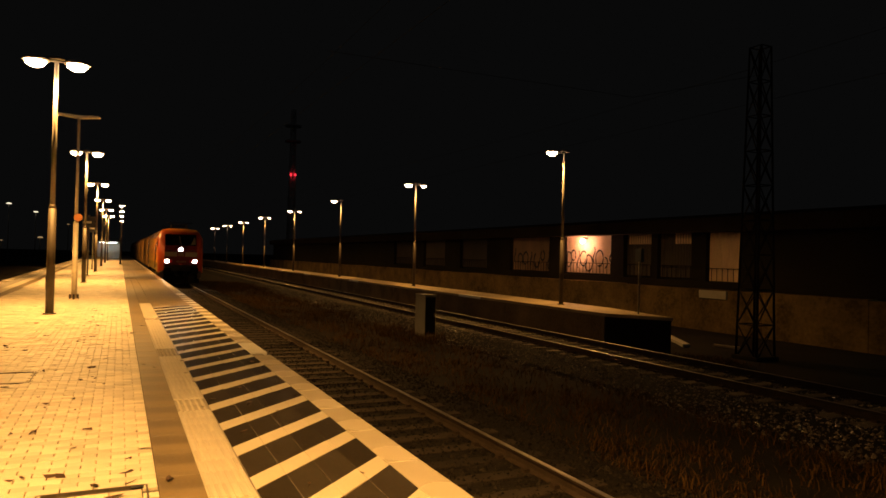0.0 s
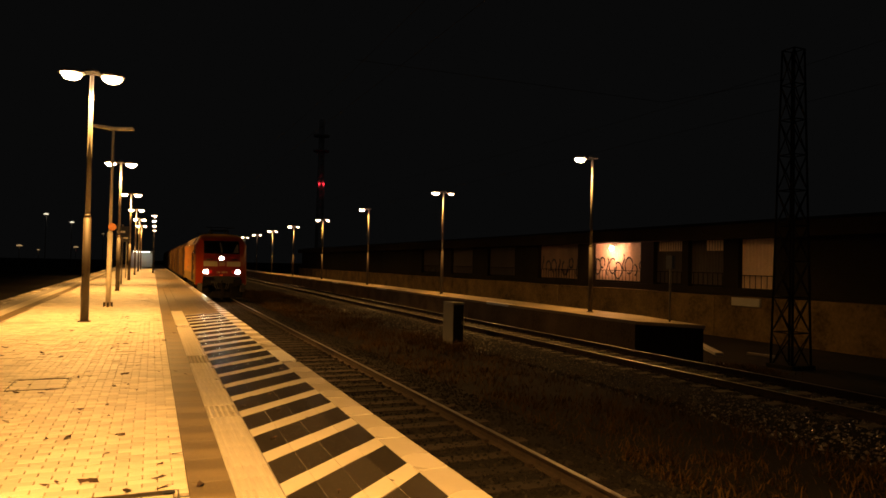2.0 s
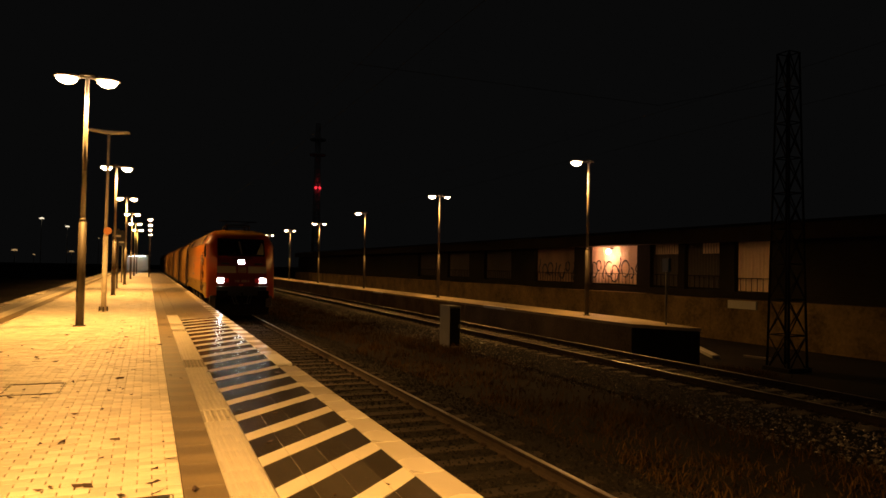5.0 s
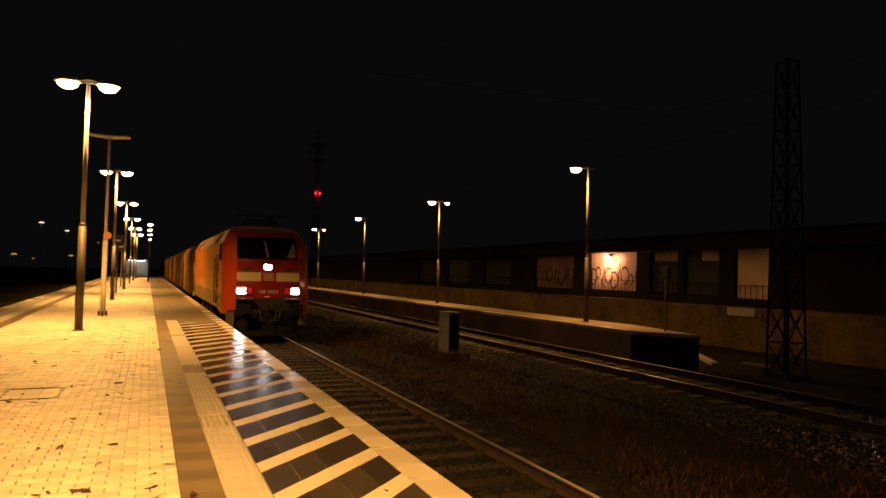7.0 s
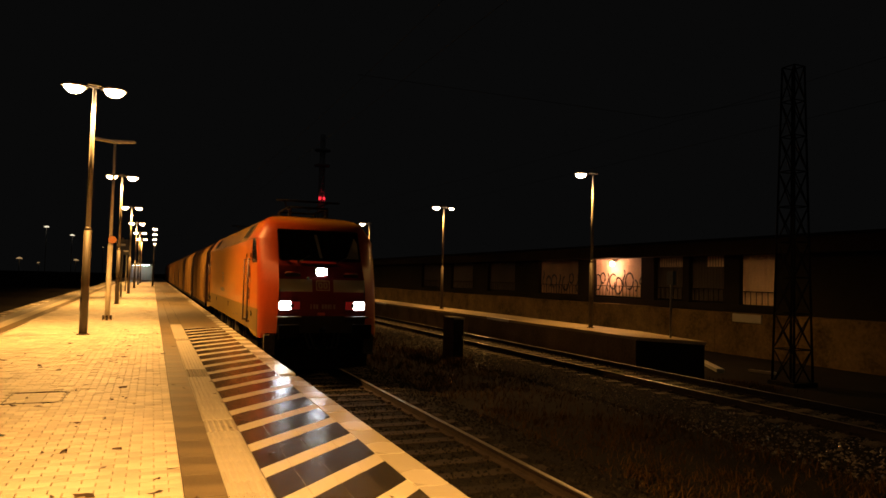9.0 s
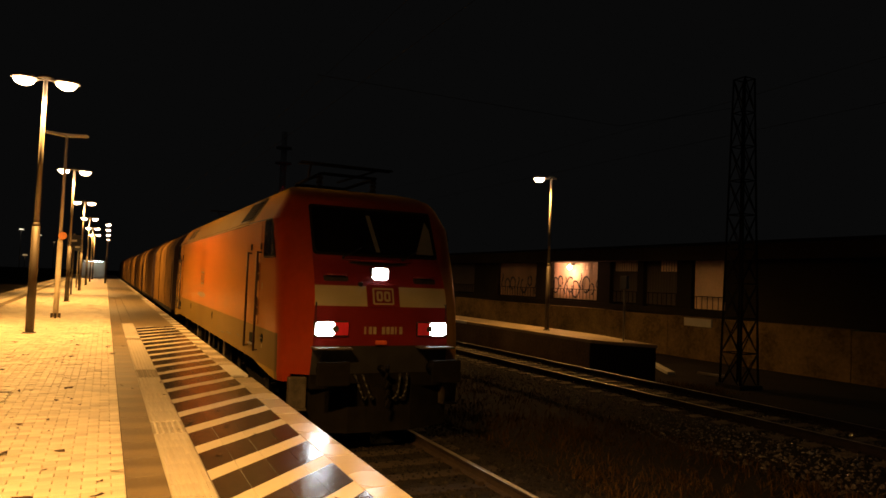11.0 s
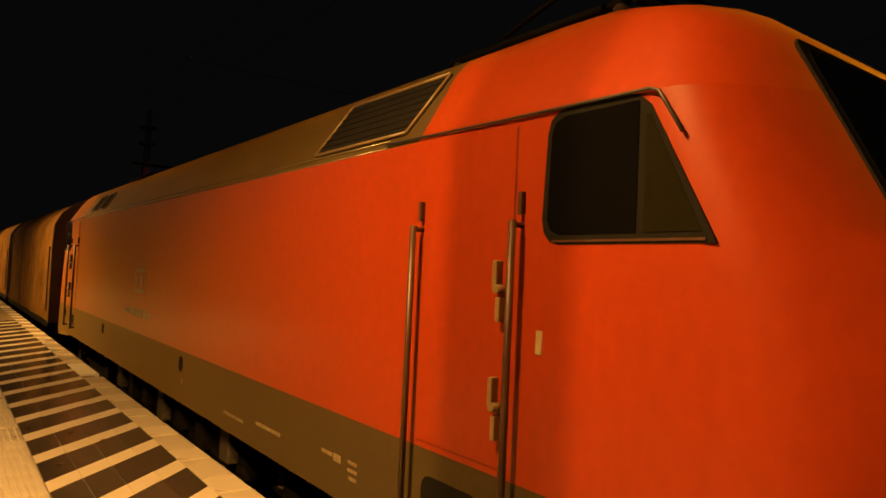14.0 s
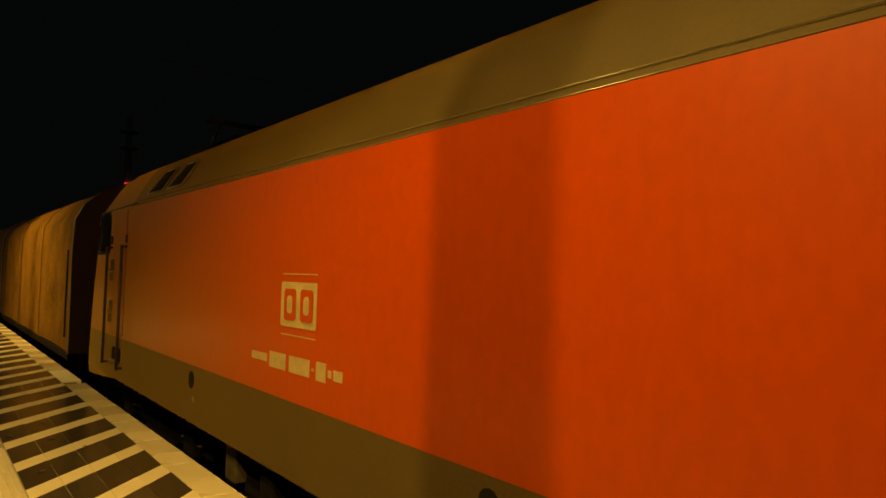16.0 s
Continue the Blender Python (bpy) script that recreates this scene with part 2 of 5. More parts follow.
def mesh(name, bm, *materials, soft=False):
    bmesh.ops.recalc_face_normals(bm, faces=bm.faces)
    if soft:
        for f in bm.faces:
            f.smooth = True
    me = bpy.data.meshes.new(name)
    bm.to_mesh(me)
    bm.free()
    if soft:
        me.set_sharp_from_angle(angle=radians(32))
    for m in materials:
        me.materials.append(m)
    return me


def part(name, bm, material, parent=None, label="", soft=False):
    """Links a bmesh as one mesh object, under a thing or a part."""
    ms = material if isinstance(material, (list, tuple)) else (material,)
    ob = new(name, mesh(name, bm, *ms, soft=soft))
    ob.parent = parent
    return tagged(ob, label)


def empty(name, x=0, y=0, z=0):
    ob = new(name)
    ob.empty_display_size = 0.2
    ob.location = (x, y, z)
    return ob


def made(fill, *args, **kw):
    bm = bmesh.new()
    fill(bm, *args, **kw)
    return bm


def lettering(name, words, size, m, material, parent=None, depth=0.004, label=""):
    """Letters in the built-in font as a mesh, lying in the pose m."""
    c = bpy.data.curves.new(name, "FONT")
    c.body, c.size, c.extrude, c.align_x, c.align_y = words, size, depth, "CENTER", "CENTER"
    c.resolution_u = 3
    tmp = bpy.data.objects.new("tmp", c)
    scene.collection.objects.link(tmp)
    me = bpy.data.meshes.new_from_object(tmp.evaluated_get(bpy.context.evaluated_depsgraph_get()))
    bpy.data.objects.remove(tmp)
    me.materials.append(material)
    ob = new(name, me)
    ob.parent = parent
    ob.matrix_basis = m
    return tagged(ob, label)



# ---- ground and tracks ----
def left_x(y):
    return -3.3 - 0.012 * (y - 18)


Y0, Y1 = -14, 190
ground_bm = bmesh.new()
box(ground_bm, -900, 900, -900, 900, -2.4, BED - 0.14)
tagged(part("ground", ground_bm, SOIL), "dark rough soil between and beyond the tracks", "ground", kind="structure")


def track(name, xc, y0, y1, label, slim):
    tr = empty(name, 0, 0, 0.06 if xc > 8 else 0.0)
    tagged(tr, label, "railway track", kind="structure")
    for side in (-1, 1):
        x = xc + side * 0.7525
        bm = bmesh.new()
        prism(bm, [(x - 0.036, RAIL - 0.004), (x - 0.026, RAIL), (x + 0.026, RAIL), (x + 0.036, RAIL - 0.004), (x + 0.036, RAIL - 0.03), (x + 0.009, RAIL - 0.045), (x + 0.009, RAIL - 0.13), (x + 0.07, RAIL - 0.15), (x + 0.07, RAIL - 0.16), (x - 0.07, RAIL - 0.16), (x - 0.07, RAIL - 0.15), (x - 0.009, RAIL - 0.13), (x - 0.009, RAIL - 0.045), (x - 0.036, RAIL - 0.03)], "y", y0, y1)
        bm.normal_update()
        for f in bm.faces:
            if f.calc_center_median().z < RAIL - 0.01:
                f.material_index = 1
        part("rail", bm, (STEEL, RUST), tr)
    bm = bmesh.new()
    box(bm, xc - 1.3, xc + 1.3, -0.13, 0.13, RAIL - 0.34, RAIL - 0.16)
    for s in (-1, 1):
        for e in (-1, 1):
            box(bm, xc + s * 0.7525 + e * 0.1 - 0.035, xc + s * 0.7525 + e * 0.1 + 0.035, -0.05, 0.05, RAIL - 0.16, RAIL - 0.115, m=1)
    me = mesh("sleeper", bm, slim, RUST)
    y, k = y0 + 0.3, 0
    while y < y1 and k < 260:
        ob = new("sleeper", me)
        ob.parent = tr
        ob.location = (random.uniform(-0.02, 0.02), y, random.uniform(-0.006, 0.006))
        y += 0.63
        k += 1
    bm = bmesh.new()
    prism(bm, [(xc - 2.4, BED - 0.16), (xc - 1.6, BED + 0.005), (xc + 1.6, BED + 0.005), (xc + 2.5, BED - 0.16)], "y", y0, y1)
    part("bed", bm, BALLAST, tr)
    return tr


track("track_a", TRACK_A, -14, 170, "railway track on dark ballast beside the platform", SLEEPER)
track("track_b", TRACK_B, -14, 170, "second railway track with shiny rails on gravel", SLEEPER_B)


def scatter(name, n, place, shape, material, label, category, flat=False):
    """One mesh of many small pieces: place() gives x, y, z and size, shape the corners and faces."""
    cs, fs = shape
    cs = np.array(cs)
    vs, faces = [], []
    for i in range(n):
        x, y, z, sx, sz = place()
        a = random.uniform(0, 6.283)
        rot = np.array([[math.cos(a), -math.sin(a), 0], [math.sin(a), math.cos(a), 0], [0, 0, 1]])
        p = (cs * np.array([sx, sx * random.uniform(0.6, 1), sz])) @ rot.T + np.array([x, y, z])
        if not flat:
            p += np.random.uniform(-0.18, 0.18, p.shape) * sx
        k = len(vs)
        vs.extend(p.tolist())
        faces.extend([[k + j for j in f] for f in fs])
    me = bpy.data.meshes.new(name)
    me.from_pydata(vs, [], faces)
    me.materials.append(material)
    return tagged(new(name, me), label, category, kind="stuff")


STONE = ([(1, 0, 0), (0, 1, 0), (-1, 0, 0), (0, -1, 0), (0.1, 0.1, 0.9), (-0.1, 0.1, -0.6)], [(0, 1, 4), (1, 2, 4), (2, 3, 4), (3, 0, 4), (1, 0, 5), (2, 1, 5), (3, 2, 5), (0, 3, 5)])


def stone_a():
    y = 2 + 45 * random.random() ** 1.7
    x = random.uniform(2.5, 6.3)
    r = random.uniform(0.018, 0.04)
    return x, y, BED + 0.01 - max(0, abs(x - TRACK_A) - 1.6) * 0.18, r, r


def stone_b():
    y = 2 + 55 * random.random() ** 1.5
    x = random.uniform(9.0, 13.4)
    r = random.choice((0.016, 0.02, 0.026, 0.034, 0.044))
    return x, y, BED + 0.06 - max(0, abs(x - TRACK_B) - 1.6) * 0.2, r, r


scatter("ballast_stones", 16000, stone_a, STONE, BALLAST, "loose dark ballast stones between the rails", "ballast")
scatter("gravel_stones", 32000, stone_b, STONE, GRAVEL, "loose pale gravel beside the second track", "gravel")
BLADE = ([(-0.5, 0, 0), (0.5, 0, 0), (0.35, 2.4, 0.62), (-0.3, 2.3, 0.6), (0.1, 7.0, 1.0)], [(0, 1, 2, 3), (3, 2, 4)])
TUFTS = [(random.uniform(5.9, 10.0), 4 + 60 * random.random() ** 1.2, random.uniform(0.25, 0.9)) for _ in range(420)] + [(random.uniform(13.9, 15.4), random.uniform(13.3, 15.0), 0.4) for _ in range(24)]


def blade():
    x, y, r = random.choice(TUFTS)
    h = random.uniform(0.05, 0.24) * (1.15 if y > 20 else 0.8)
    return x + random.gauss(0, r * 0.5), y + random.gauss(0, r * 0.7), BED - 0.16, random.uniform(0.012, 0.03), h


scatter("dry_grass", 30000, blade, BLADE, GRASS, "dry brown grass and weeds between the tracks", "grass", True)

# ---- the island platform ----
platform = empty("platform")
tagged(platform, "paved island station platform with hatched safety strip", "platform", kind="structure")
bm = bmesh.new()
prism(bm, [(left_x(Y0) - 1.4, Y0), (EDGE - 0.07, Y0), (EDGE - 0.07, Y1), (left_x(Y1) - 1.4, Y1)], "z", -1.3, -0.022)
part("core", bm, JOINT, platform)
bm = bmesh.new()
box(bm, EDGE - 0.07, EDGE - 0.05, Y0, Y1, -1.3, -0.11)
part("edge_wall", bm, CONCRETE, platform)


def slab_mesh(name, outline, z0, z1, material, inset=0.004, chamfer=0.004):
    """A paving piece of a given outline with chamfered upper edges."""
    c = Vector((sum(p[0] for p in outline) / len(outline), sum(p[1] for p in outline) / len(outline)))

    def pull(p, d):
        v = Vector(p) - c
        return c + v * max(0.0, 1 - d / max(abs(v.x), abs(v.y), 0.01))
    rings = [[(*pull(p, inset), z0) for p in outline], [(*pull(p, inset), z1 - chamfer) for p in outline], [(*pull(p, inset + chamfer), z1) for p in outline]]
    k = len(outline)
    vs = [v for r in rings for v in r]
    fs = [(a * k + i, a * k + (i + 1) % k, (a + 1) * k + (i + 1) % k, (a + 1) * k + i) for a in (0, 1) for i in range(k)] + [tuple(2 * k + i for i in range(k))]
    me = bpy.data.meshes.new(name)
    me.from_pydata(vs, [], fs)
    me.materials.append(material)
    return me


def lay(name, me, x, y, z=0.0, parent=platform):
    ob = new(name, me)
    ob.parent = parent
    ob.location = (x, y, z)
    return ob


def rect(w, d):
    return [(-w / 2, -d / 2), (w / 2, -d / 2), (w / 2, d / 2), (-w / 2, d / 2)]


# coping along the edge
cop = slab_mesh("coping_slab", rect(0.27, 1.0), -0.11, 0.004, COPING, 0.003, 0.008)
cop_white = slab_mesh("coping_slab", rect(0.27, 1.25), -0.11, 0.004, WHITE, 0.003, 0.008)
cop_bright = slab_mesh("coping_slab", rect(0.27, 1.0), -0.11, 0.004, WHITE, 0.003, 0.008)
y = Y0
while y < Y1 - 10:
    if 10.9 < y < 11.3:
        lay("coping_slab", cop_white, 2.065, 11.9)
        y = 12.53
        continue
    if y < 11.2 < y + 1.0:
        short = slab_mesh("coping_slab", rect(0.27, 11.27 - y), -0.11, 0.004, COPING, 0.003, 0.008)
        lay("coping_slab", short, 2.065, (y + 11.27) / 2)
        y = 11.2
        continue
    lay("coping_slab", cop_bright if any(y <= w < y + 1.0 for w in (27.1, 40.8, 64.0)) else cop, 2.065, y + 0.5, random.uniform(-0.0015, 0.0015))
    y += 1.0

# hatched strip: slanted dark and pale pieces in four files
HX0, HW, PERIOD, BAR = 0.885, 0.261, 0.845, 0.27
dark_me = slab_mesh("dark_slab", [(-HW / 2, -HW / 2), (HW / 2, HW / 2), (HW / 2, HW / 2 + PERIOD - BAR), (-HW / 2, -HW / 2 + PERIOD - BAR)], -0.06, 0.0, DARK, 0.003, 0.002)
pale_me = slab_mesh("pale_slab", [(-HW / 2, -HW / 2), (HW / 2, HW / 2), (HW / 2, HW / 2 + BAR), (-HW / 2, -HW / 2 + BAR)], -0.06, 0.0, PALE, 0.003, 0.002)
bm = bmesh.new()
box(bm, HX0, HX0 + 4 * HW, -6, 64, -0.03, -0.005)
part("grout", bm, GREY_PALE, platform)
for n in range(-12, 18):
    for c in range(4):
        x = HX0 + (c + 0.5) * HW
        yb = 5.60 + n * PERIOD + (c + 0.5) * HW
        lay("pale_slab", pale_me, x, yb, random.uniform(-0.001, 0.001))
        d = lay("dark_slab", dark_me, x, yb + BAR, random.uniform(-0.001, 0.0005))
        d.rotation_euler = (random.uniform(-0.006, 0.006), random.uniform(-0.008, 0.008), 0)
plain_me = slab_mesh("brown_slab", rect(HW, 0.6), -0.06, 0.0, GREY_STRIP, 0.0015, 0.003)
for n in range(70):
    for c in range(4):
        lay("brown_slab", plain_me, HX0 + (c + 0.5) * HW, 21.6 + n * 0.6 + (c % 2) * 0.3)
bm = bmesh.new()
box(bm, HX0, HX0 + 4 * HW, 64, Y1 - 10, -0.03, -0.001)
part("strip", bm, GREY_STRIP, platform)


# ribbed guide strip, stud slabs and the grey strip beside it
def ribbed(bm, w, d, ribs):
    box(bm, -w / 2 + 0.002, w / 2 - 0.002, -d / 2 + 0.002, d / 2 - 0.002, -0.06, -0.005)
    for i in range(ribs):
        x = -w / 2 + w * (i + 0.5) / ribs
        prism(bm, [(x - 0.015, -0.005), (x - 0.009, 0.004), (x + 0.009, 0.004), (x + 0.015, -0.005)], "y", -d / 2 + 0.004, d / 2 - 0.004)


def studded(bm, w, d):
    box(bm, -w / 2 + 0.002, w / 2 - 0.002, -d / 2 + 0.002, d / 2 - 0.002, -0.06, -0.005)
    for i in range(5):
        for j in range(5):
            tube(bm, ((i - 2) * 0.058, (j - 2) * 0.058, -0.003), ((i - 2) * 0.058, (j - 2) * 0.058, 0.004), 0.018, 0.011, 6)


bm = bmesh.new()
ribbed(bm, 0.31, 0.3, 6)
rib_me = mesh("rib_slab", bm, RIB)
bm = bmesh.new()
studded(bm, 0.31, 0.3)
stud_me = mesh("stud_slab", bm, STUD)
grey_me = slab_mesh("grey_slab", rect(0.29, 0.6), -0.06, 0.0, GREY_STRIP, 0.002, 0.003)
for n in range(-6, 130):
    y = 3.0 + n * 0.3
    if y > 22.7:
        if n % 2 == 0:
            lay("grey_slab", grey_me, 0.425, y + 0.15)
            lay("grey_slab", grey_me, 0.725, y + 0.15)
        continue
    stud = n in (15, 16, 28, 29, 30, 48, 49)
    lay("stud_slab" if stud else "rib_slab", stud_me if stud else rib_me, 0.725, y)
    if n % 2 == 0:
        lay("grey_slab", grey_me, 0.425, y + 0.15)
bm = bmesh.new()
box(bm, 0.571, 0.88, 42.15, Y1 - 10, -0.03, 0.0)
part("guide_strip", bm, GREY_STRIP, platform)
bm = bmesh.new()
box(bm, 0.28, 0.568, 42.15, Y1 - 10, -0.03, 0.0)
part("grey_strip", bm, GREY_STRIP, platform)

# strips along the other edge
for a, b, m, top in ((0.0, 0.28, GREY_STRIP, 0.0), (0.285, 0.62, PALE, 0.003), (0.625, 1.05, GREY_PALE, 0.0), (1.055, 1.4, COPING, 0.012)):
    y = -6.0
    while y < 170:
        d = 1.0 if y < 50 else 10
        bm = bmesh.new()
        prism(bm, [(left_x(y) - b, y), (left_x(y) - a, y), (left_x(y + d) - a, y + d - 0.006), (left_x(y + d) - b, y + d - 0.006)], "z", -0.06, top)
        part("edge_slab", bm, m, platform)
        y += d

# running bond pavers, long side across the platform
BW, BD = 0.2, 0.1
COVERS = [(-1.25, 9.9, 0.62, 0.8), (-0.12, 4.72, 0.66, 0.82)]


def covered(x, y):
    return any(abs(x - cx) < w / 2 + 0.02 and abs(y - cy) < d / 2 + 0.02 for cx, cy, w, d in COVERS)


brick_me = slab_mesh("brick", rect(BW, BD), -0.05, 0.0, PAVER, 0.0035, 0.004)
half_me = slab_mesh("brick", rect(BW / 2, BD), -0.05, 0.0, PAVER, 0.0035, 0.004)
vs, fs = [], []
cube = [v.co.copy() for v in brick_me.vertices]
quads = [tuple(p.vertices) for p in brick_me.polygons]
row = 0
near = 0
y = -2.0
while y < 46:
    off = (row % 2) * BW / 2
    x = 0.28 - BW / 2 - off
    if off:
        if y < 9.5 and y > 5.0:
            lay("brick", half_me, 0.28 - BW / 4, y)
        else:
            k = len(vs)
            vs.extend([(v.x * 0.5 + 0.28 - BW / 4, v.y + y, v.z) for v in cube])
            fs.extend([tuple(k + i for i in q) for q in quads])
    while x - BW / 2 > left_x(y) - 0.05:
        if not covered(x, y):
            dz = random.uniform(-0.003, 0.002)
            if 5.3 < y < 7.6 and x > -1.1 and near < 250:
                near += 1
                lay("brick", brick_me, x, y, dz)
            else:
                k = len(vs)
                tx, ty = random.uniform(-0.025, 0.025), random.uniform(-0.04, 0.04)
                vs.extend([(v.x + x, v.y + y, v.z + dz + v.x * tx + v.y * ty) for v in cube])
                fs.extend([tuple(k + i for i in q) for q in quads])
        x -= BW
    y += BD
    row += 1
me = bpy.data.meshes.new("bricks")
me.from_pydata(vs, [], fs)
me.materials.append(PAVER)
bricks = new("bricks", me)
bricks.parent = platform
tagged(bricks, kind="stuff")
bm = bmesh.new()
prism(bm, [(left_x(46) + 0.0, 46), (0.28, 46), (0.28, Y1 - 10), (left_x(Y1 - 10) + 0.0, Y1 - 10)], "z", -0.03, -0.001)
part("far_paving", bm, PAVER, platform)
bm = bmesh.new()
prism(bm, [(left_x(Y0), Y0), (0.28, Y0), (0.28, -2.06), (left_x(-2), -2.06)], "z", -0.03, -0.001)
part("far_paving", bm, PAVER, platform)


def inspection_cover(cx, cy, w, d):
    c = empty("inspection_cover", cx, cy, 0)
    tagged(c, "rectangular inspection cover set flush in the paving", "manhole cover", "inspection covers")
    bm = bmesh.new()
    for sx in (-1, 1):
        box(bm, sx * w / 2 - 0.006, sx * w / 2 + 0.006, -d / 2, d / 2, -0.03, 0.002)
        box(bm, -w / 2 + 0.006, w / 2 - 0.006, sx * d / 2 - 0.006, sx * d / 2 + 0.006, -0.03, 0.002)
    part("frame", bm, GREASE, c)
    for i in range(3):
        for j in range(int(d / 0.1) - 1):
            bm = bmesh.new()
            box(bm, -w / 2 + 0.03 + i * (w - 0.06) / 3, -w / 2 + 0.024 + (i + 1) * (w - 0.06) / 3, -d / 2 + 0.03 + j * 0.1, -d / 2 + 0.124 + j * 0.1, -0.03, 0.0)
            part("inlay_brick", bm, PAVER, c)
    bm = bmesh.new()
    box(bm, w / 2 - 0.1, w / 2 - 0.02, d / 2 - 0.07, d / 2 - 0.015, 0.0, 0.006)
    part("lift_slot", bm, BLACK, c)


for c in COVERS:
    inspection_cover(*c)

LEAF = ([(-1, 0, 0.12), (-0.35, 0.5, 0.0), (0.5, 0.4, 0.1), (1.1, 0, 0.2), (0.4, -0.5, 0.02), (-0.4, -0.45, 0.1)], [(0, 1, 2, 3), (0, 3, 4, 5)])


def leaf():
    y = 4.6 + 18 * random.random() ** 1.6
    return random.uniform(-2.4, 0.25) if random.random() < 0.85 else random.uniform(0.25, 1.9), y, 0.004, random.choice((0.018, 0.026, 0.036, 0.05, 0.062)), 0.05


scatter("fallen_leaves", 190, leaf, LEAF, LEAF_M, "small dark fallen leaves lying on the paving", "leaves")

# ---- the second platform ----
platform_b = empty("platform_b")
tagged(platform_b, "second narrow station platform with a pale edge", "platform", kind="structure")
bm = bmesh.new()
prism(bm, [(EDGE_B + 0.06, 16.95), (14.6, 15.33), (15.28, 19.0), (15.28, 200), (EDGE_B + 0.06, 200)], "z", -1.3, -0.1)
# near-black, which paints the shade of the open end face
part("core", bm, WALL, platform_b)
y = 17.0
while y < 190:
    # lighter panels carry the lamplight of the track side
    bm = bmesh.new()
    box(bm, EDGE_B + 0.03, EDGE_B + 0.058, y + 0.01, min(y + 5.99, 199), -1.25, -0.1)
    part("edge_panel", bm, EDGE_PANEL, platform_b, "stained brown concrete edge panel in a lamplit tone")
    y += 6
bm = bmesh.new()
prism(bm, [(EDGE_B, 16.9), (14.62, 15.27), (15.3, 19), (EDGE_B, 19)], "z", -0.098, 0.0)
part("end_slab", bm, PLAT_B, platform_b)
y = 19.0
while y < 200:
    d = 2.0 if y < 80 else 12
    bm = bmesh.new()
    box(bm, EDGE_B, EDGE_B + 0.3, y + 0.004, y + d - 0.004, -0.098, 0.004, 0.006)
    part("coping_slab", bm, WHITE if any(y <= w < y + d for w in (25.1, 41.1, 54.1, 64.1)) else PLAT_B, platform_b)
    bm = bmesh.new()
    box(bm, EDGE_B + 0.304, 15.3, y + 0.002, y + d - 0.002, -0.098, 0.0)
    part("paving_slab", bm, PLAT_B, platform_b)
    y += d



# ---- the locomotive ----
LEN = 17.2
LEVELS = [0.20, 0.62, 0.76, 1.20, 1.35, 1.50, 1.65, 1.8, 1.97, 2.15, 2.32, 2.50, 2.62, 2.74, 2.86, 2.95, 3.05, 3.12, 3.17, 3.2]


def nose(z):
    """Front face's depth and half width, crease's depth and half width at a height."""
    yf = np.interp(z, [0.2, 0.62, 0.76, 1.2, 1.35, 1.5, 1.65, 1.8, 1.97, 2.74, 2.86, 2.95, 3.05, 3.12, 3.2], [0.08, 0.0, 0.0, 0.03, 0.06, 0.12, 0.195, 0.28, 0.385, 0.79, 0.90, 1.05, 1.38, 1.75, 2.4])
    xf = np.interp(z, [0.2, 1.2, 1.97, 2.74, 2.98, 3.12, 3.2], [1.08, 1.06, 1.04, 1.02, 0.95, 0.8, 0.45])
    yc = np.interp(z, [0.2, 0.77, 1.3, 1.8, 2.5, 2.86, 2.95, 3.05, 3.12, 3.2], [0.36, 0.42, 0.50, 0.64, 0.92, 1.08, 1.2, 1.5, 1.85, 2.5])
    xc = np.interp(z, [0.2, 2.5, 2.98, 3.05, 3.12, 3.2], [1.49, 1.49, 1.22, 1.15, 1.03, 0.7])
    return float(yf), float(xf), float(yc), float(xc)


def hull_ring(z):
    yf, xf, yc, xc = nose(z)
    ym = max(2.75, yc + 0.25)
    p0 = (-(xc + (xf - xc) * 0.38), yc + (yf - yc) * 0.38)
    p2 = (-xc, yc + 0.2)
    curve = [tuple((1 - t) ** 2 * p0[i] + 2 * t * (1 - t) * (-xc, yc)[i] + t * t * p2[i] for i in (0, 1)) for t in (0.0, 0.33, 0.67, 1.0)]
    half = [(-xf, yf)] + curve + [(-xc, ym), (-xc, LEN - ym)] + [(x, LEN - y) for x, y in curve[::-1]] + [(-xf, LEN - yf)]
    return half + [(-x, y) for x, y in half[::-1]]


loco = LOCO = empty("locomotive", TRACK_A, 50, 0)
tagged(loco, "red electric freight locomotive with cream front band and lit headlights", "locomotive")


def hull(z_from, z_to, pick):
    bm = bmesh.new()
    zs = [z for z in LEVELS if z_from - 1e-6 <= z <= z_to + 1e-6]
    rings = [[bm.verts.new((x, y, z)) for x, y in hull_ring(z)] for z in zs]
    for i, (lo, hi) in enumerate(zip(rings, rings[1:])):
        for j in range(24):
            f = bm.faces.new((lo[j], lo[(j + 1) % 24], hi[(j + 1) % 24], hi[j]))
            f.material_index = pick(j, (zs[i] + zs[i + 1]) / 2)
    return bm, rings


SIDE, FRONT, MID = (3, 4, 5, 6, 7, 15, 16, 17, 18, 19), (11, 23), (5, 17)


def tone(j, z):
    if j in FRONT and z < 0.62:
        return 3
    # end faces outside the cream band take the red that carries shade
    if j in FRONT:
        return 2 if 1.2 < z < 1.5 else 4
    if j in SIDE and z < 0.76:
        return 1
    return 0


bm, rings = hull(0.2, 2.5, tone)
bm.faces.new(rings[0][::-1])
body = part("body", bm, (RED, GREY_BAND, CREAM, BLACK, FRONT_RED_SHADED), loco, "traffic red steel body with grey skirt and cream front band", soft=True)
bm, rings = hull(2.5, 3.2, lambda j, z: 1 if j in MID else 0)
bm.faces.new(rings[-1])
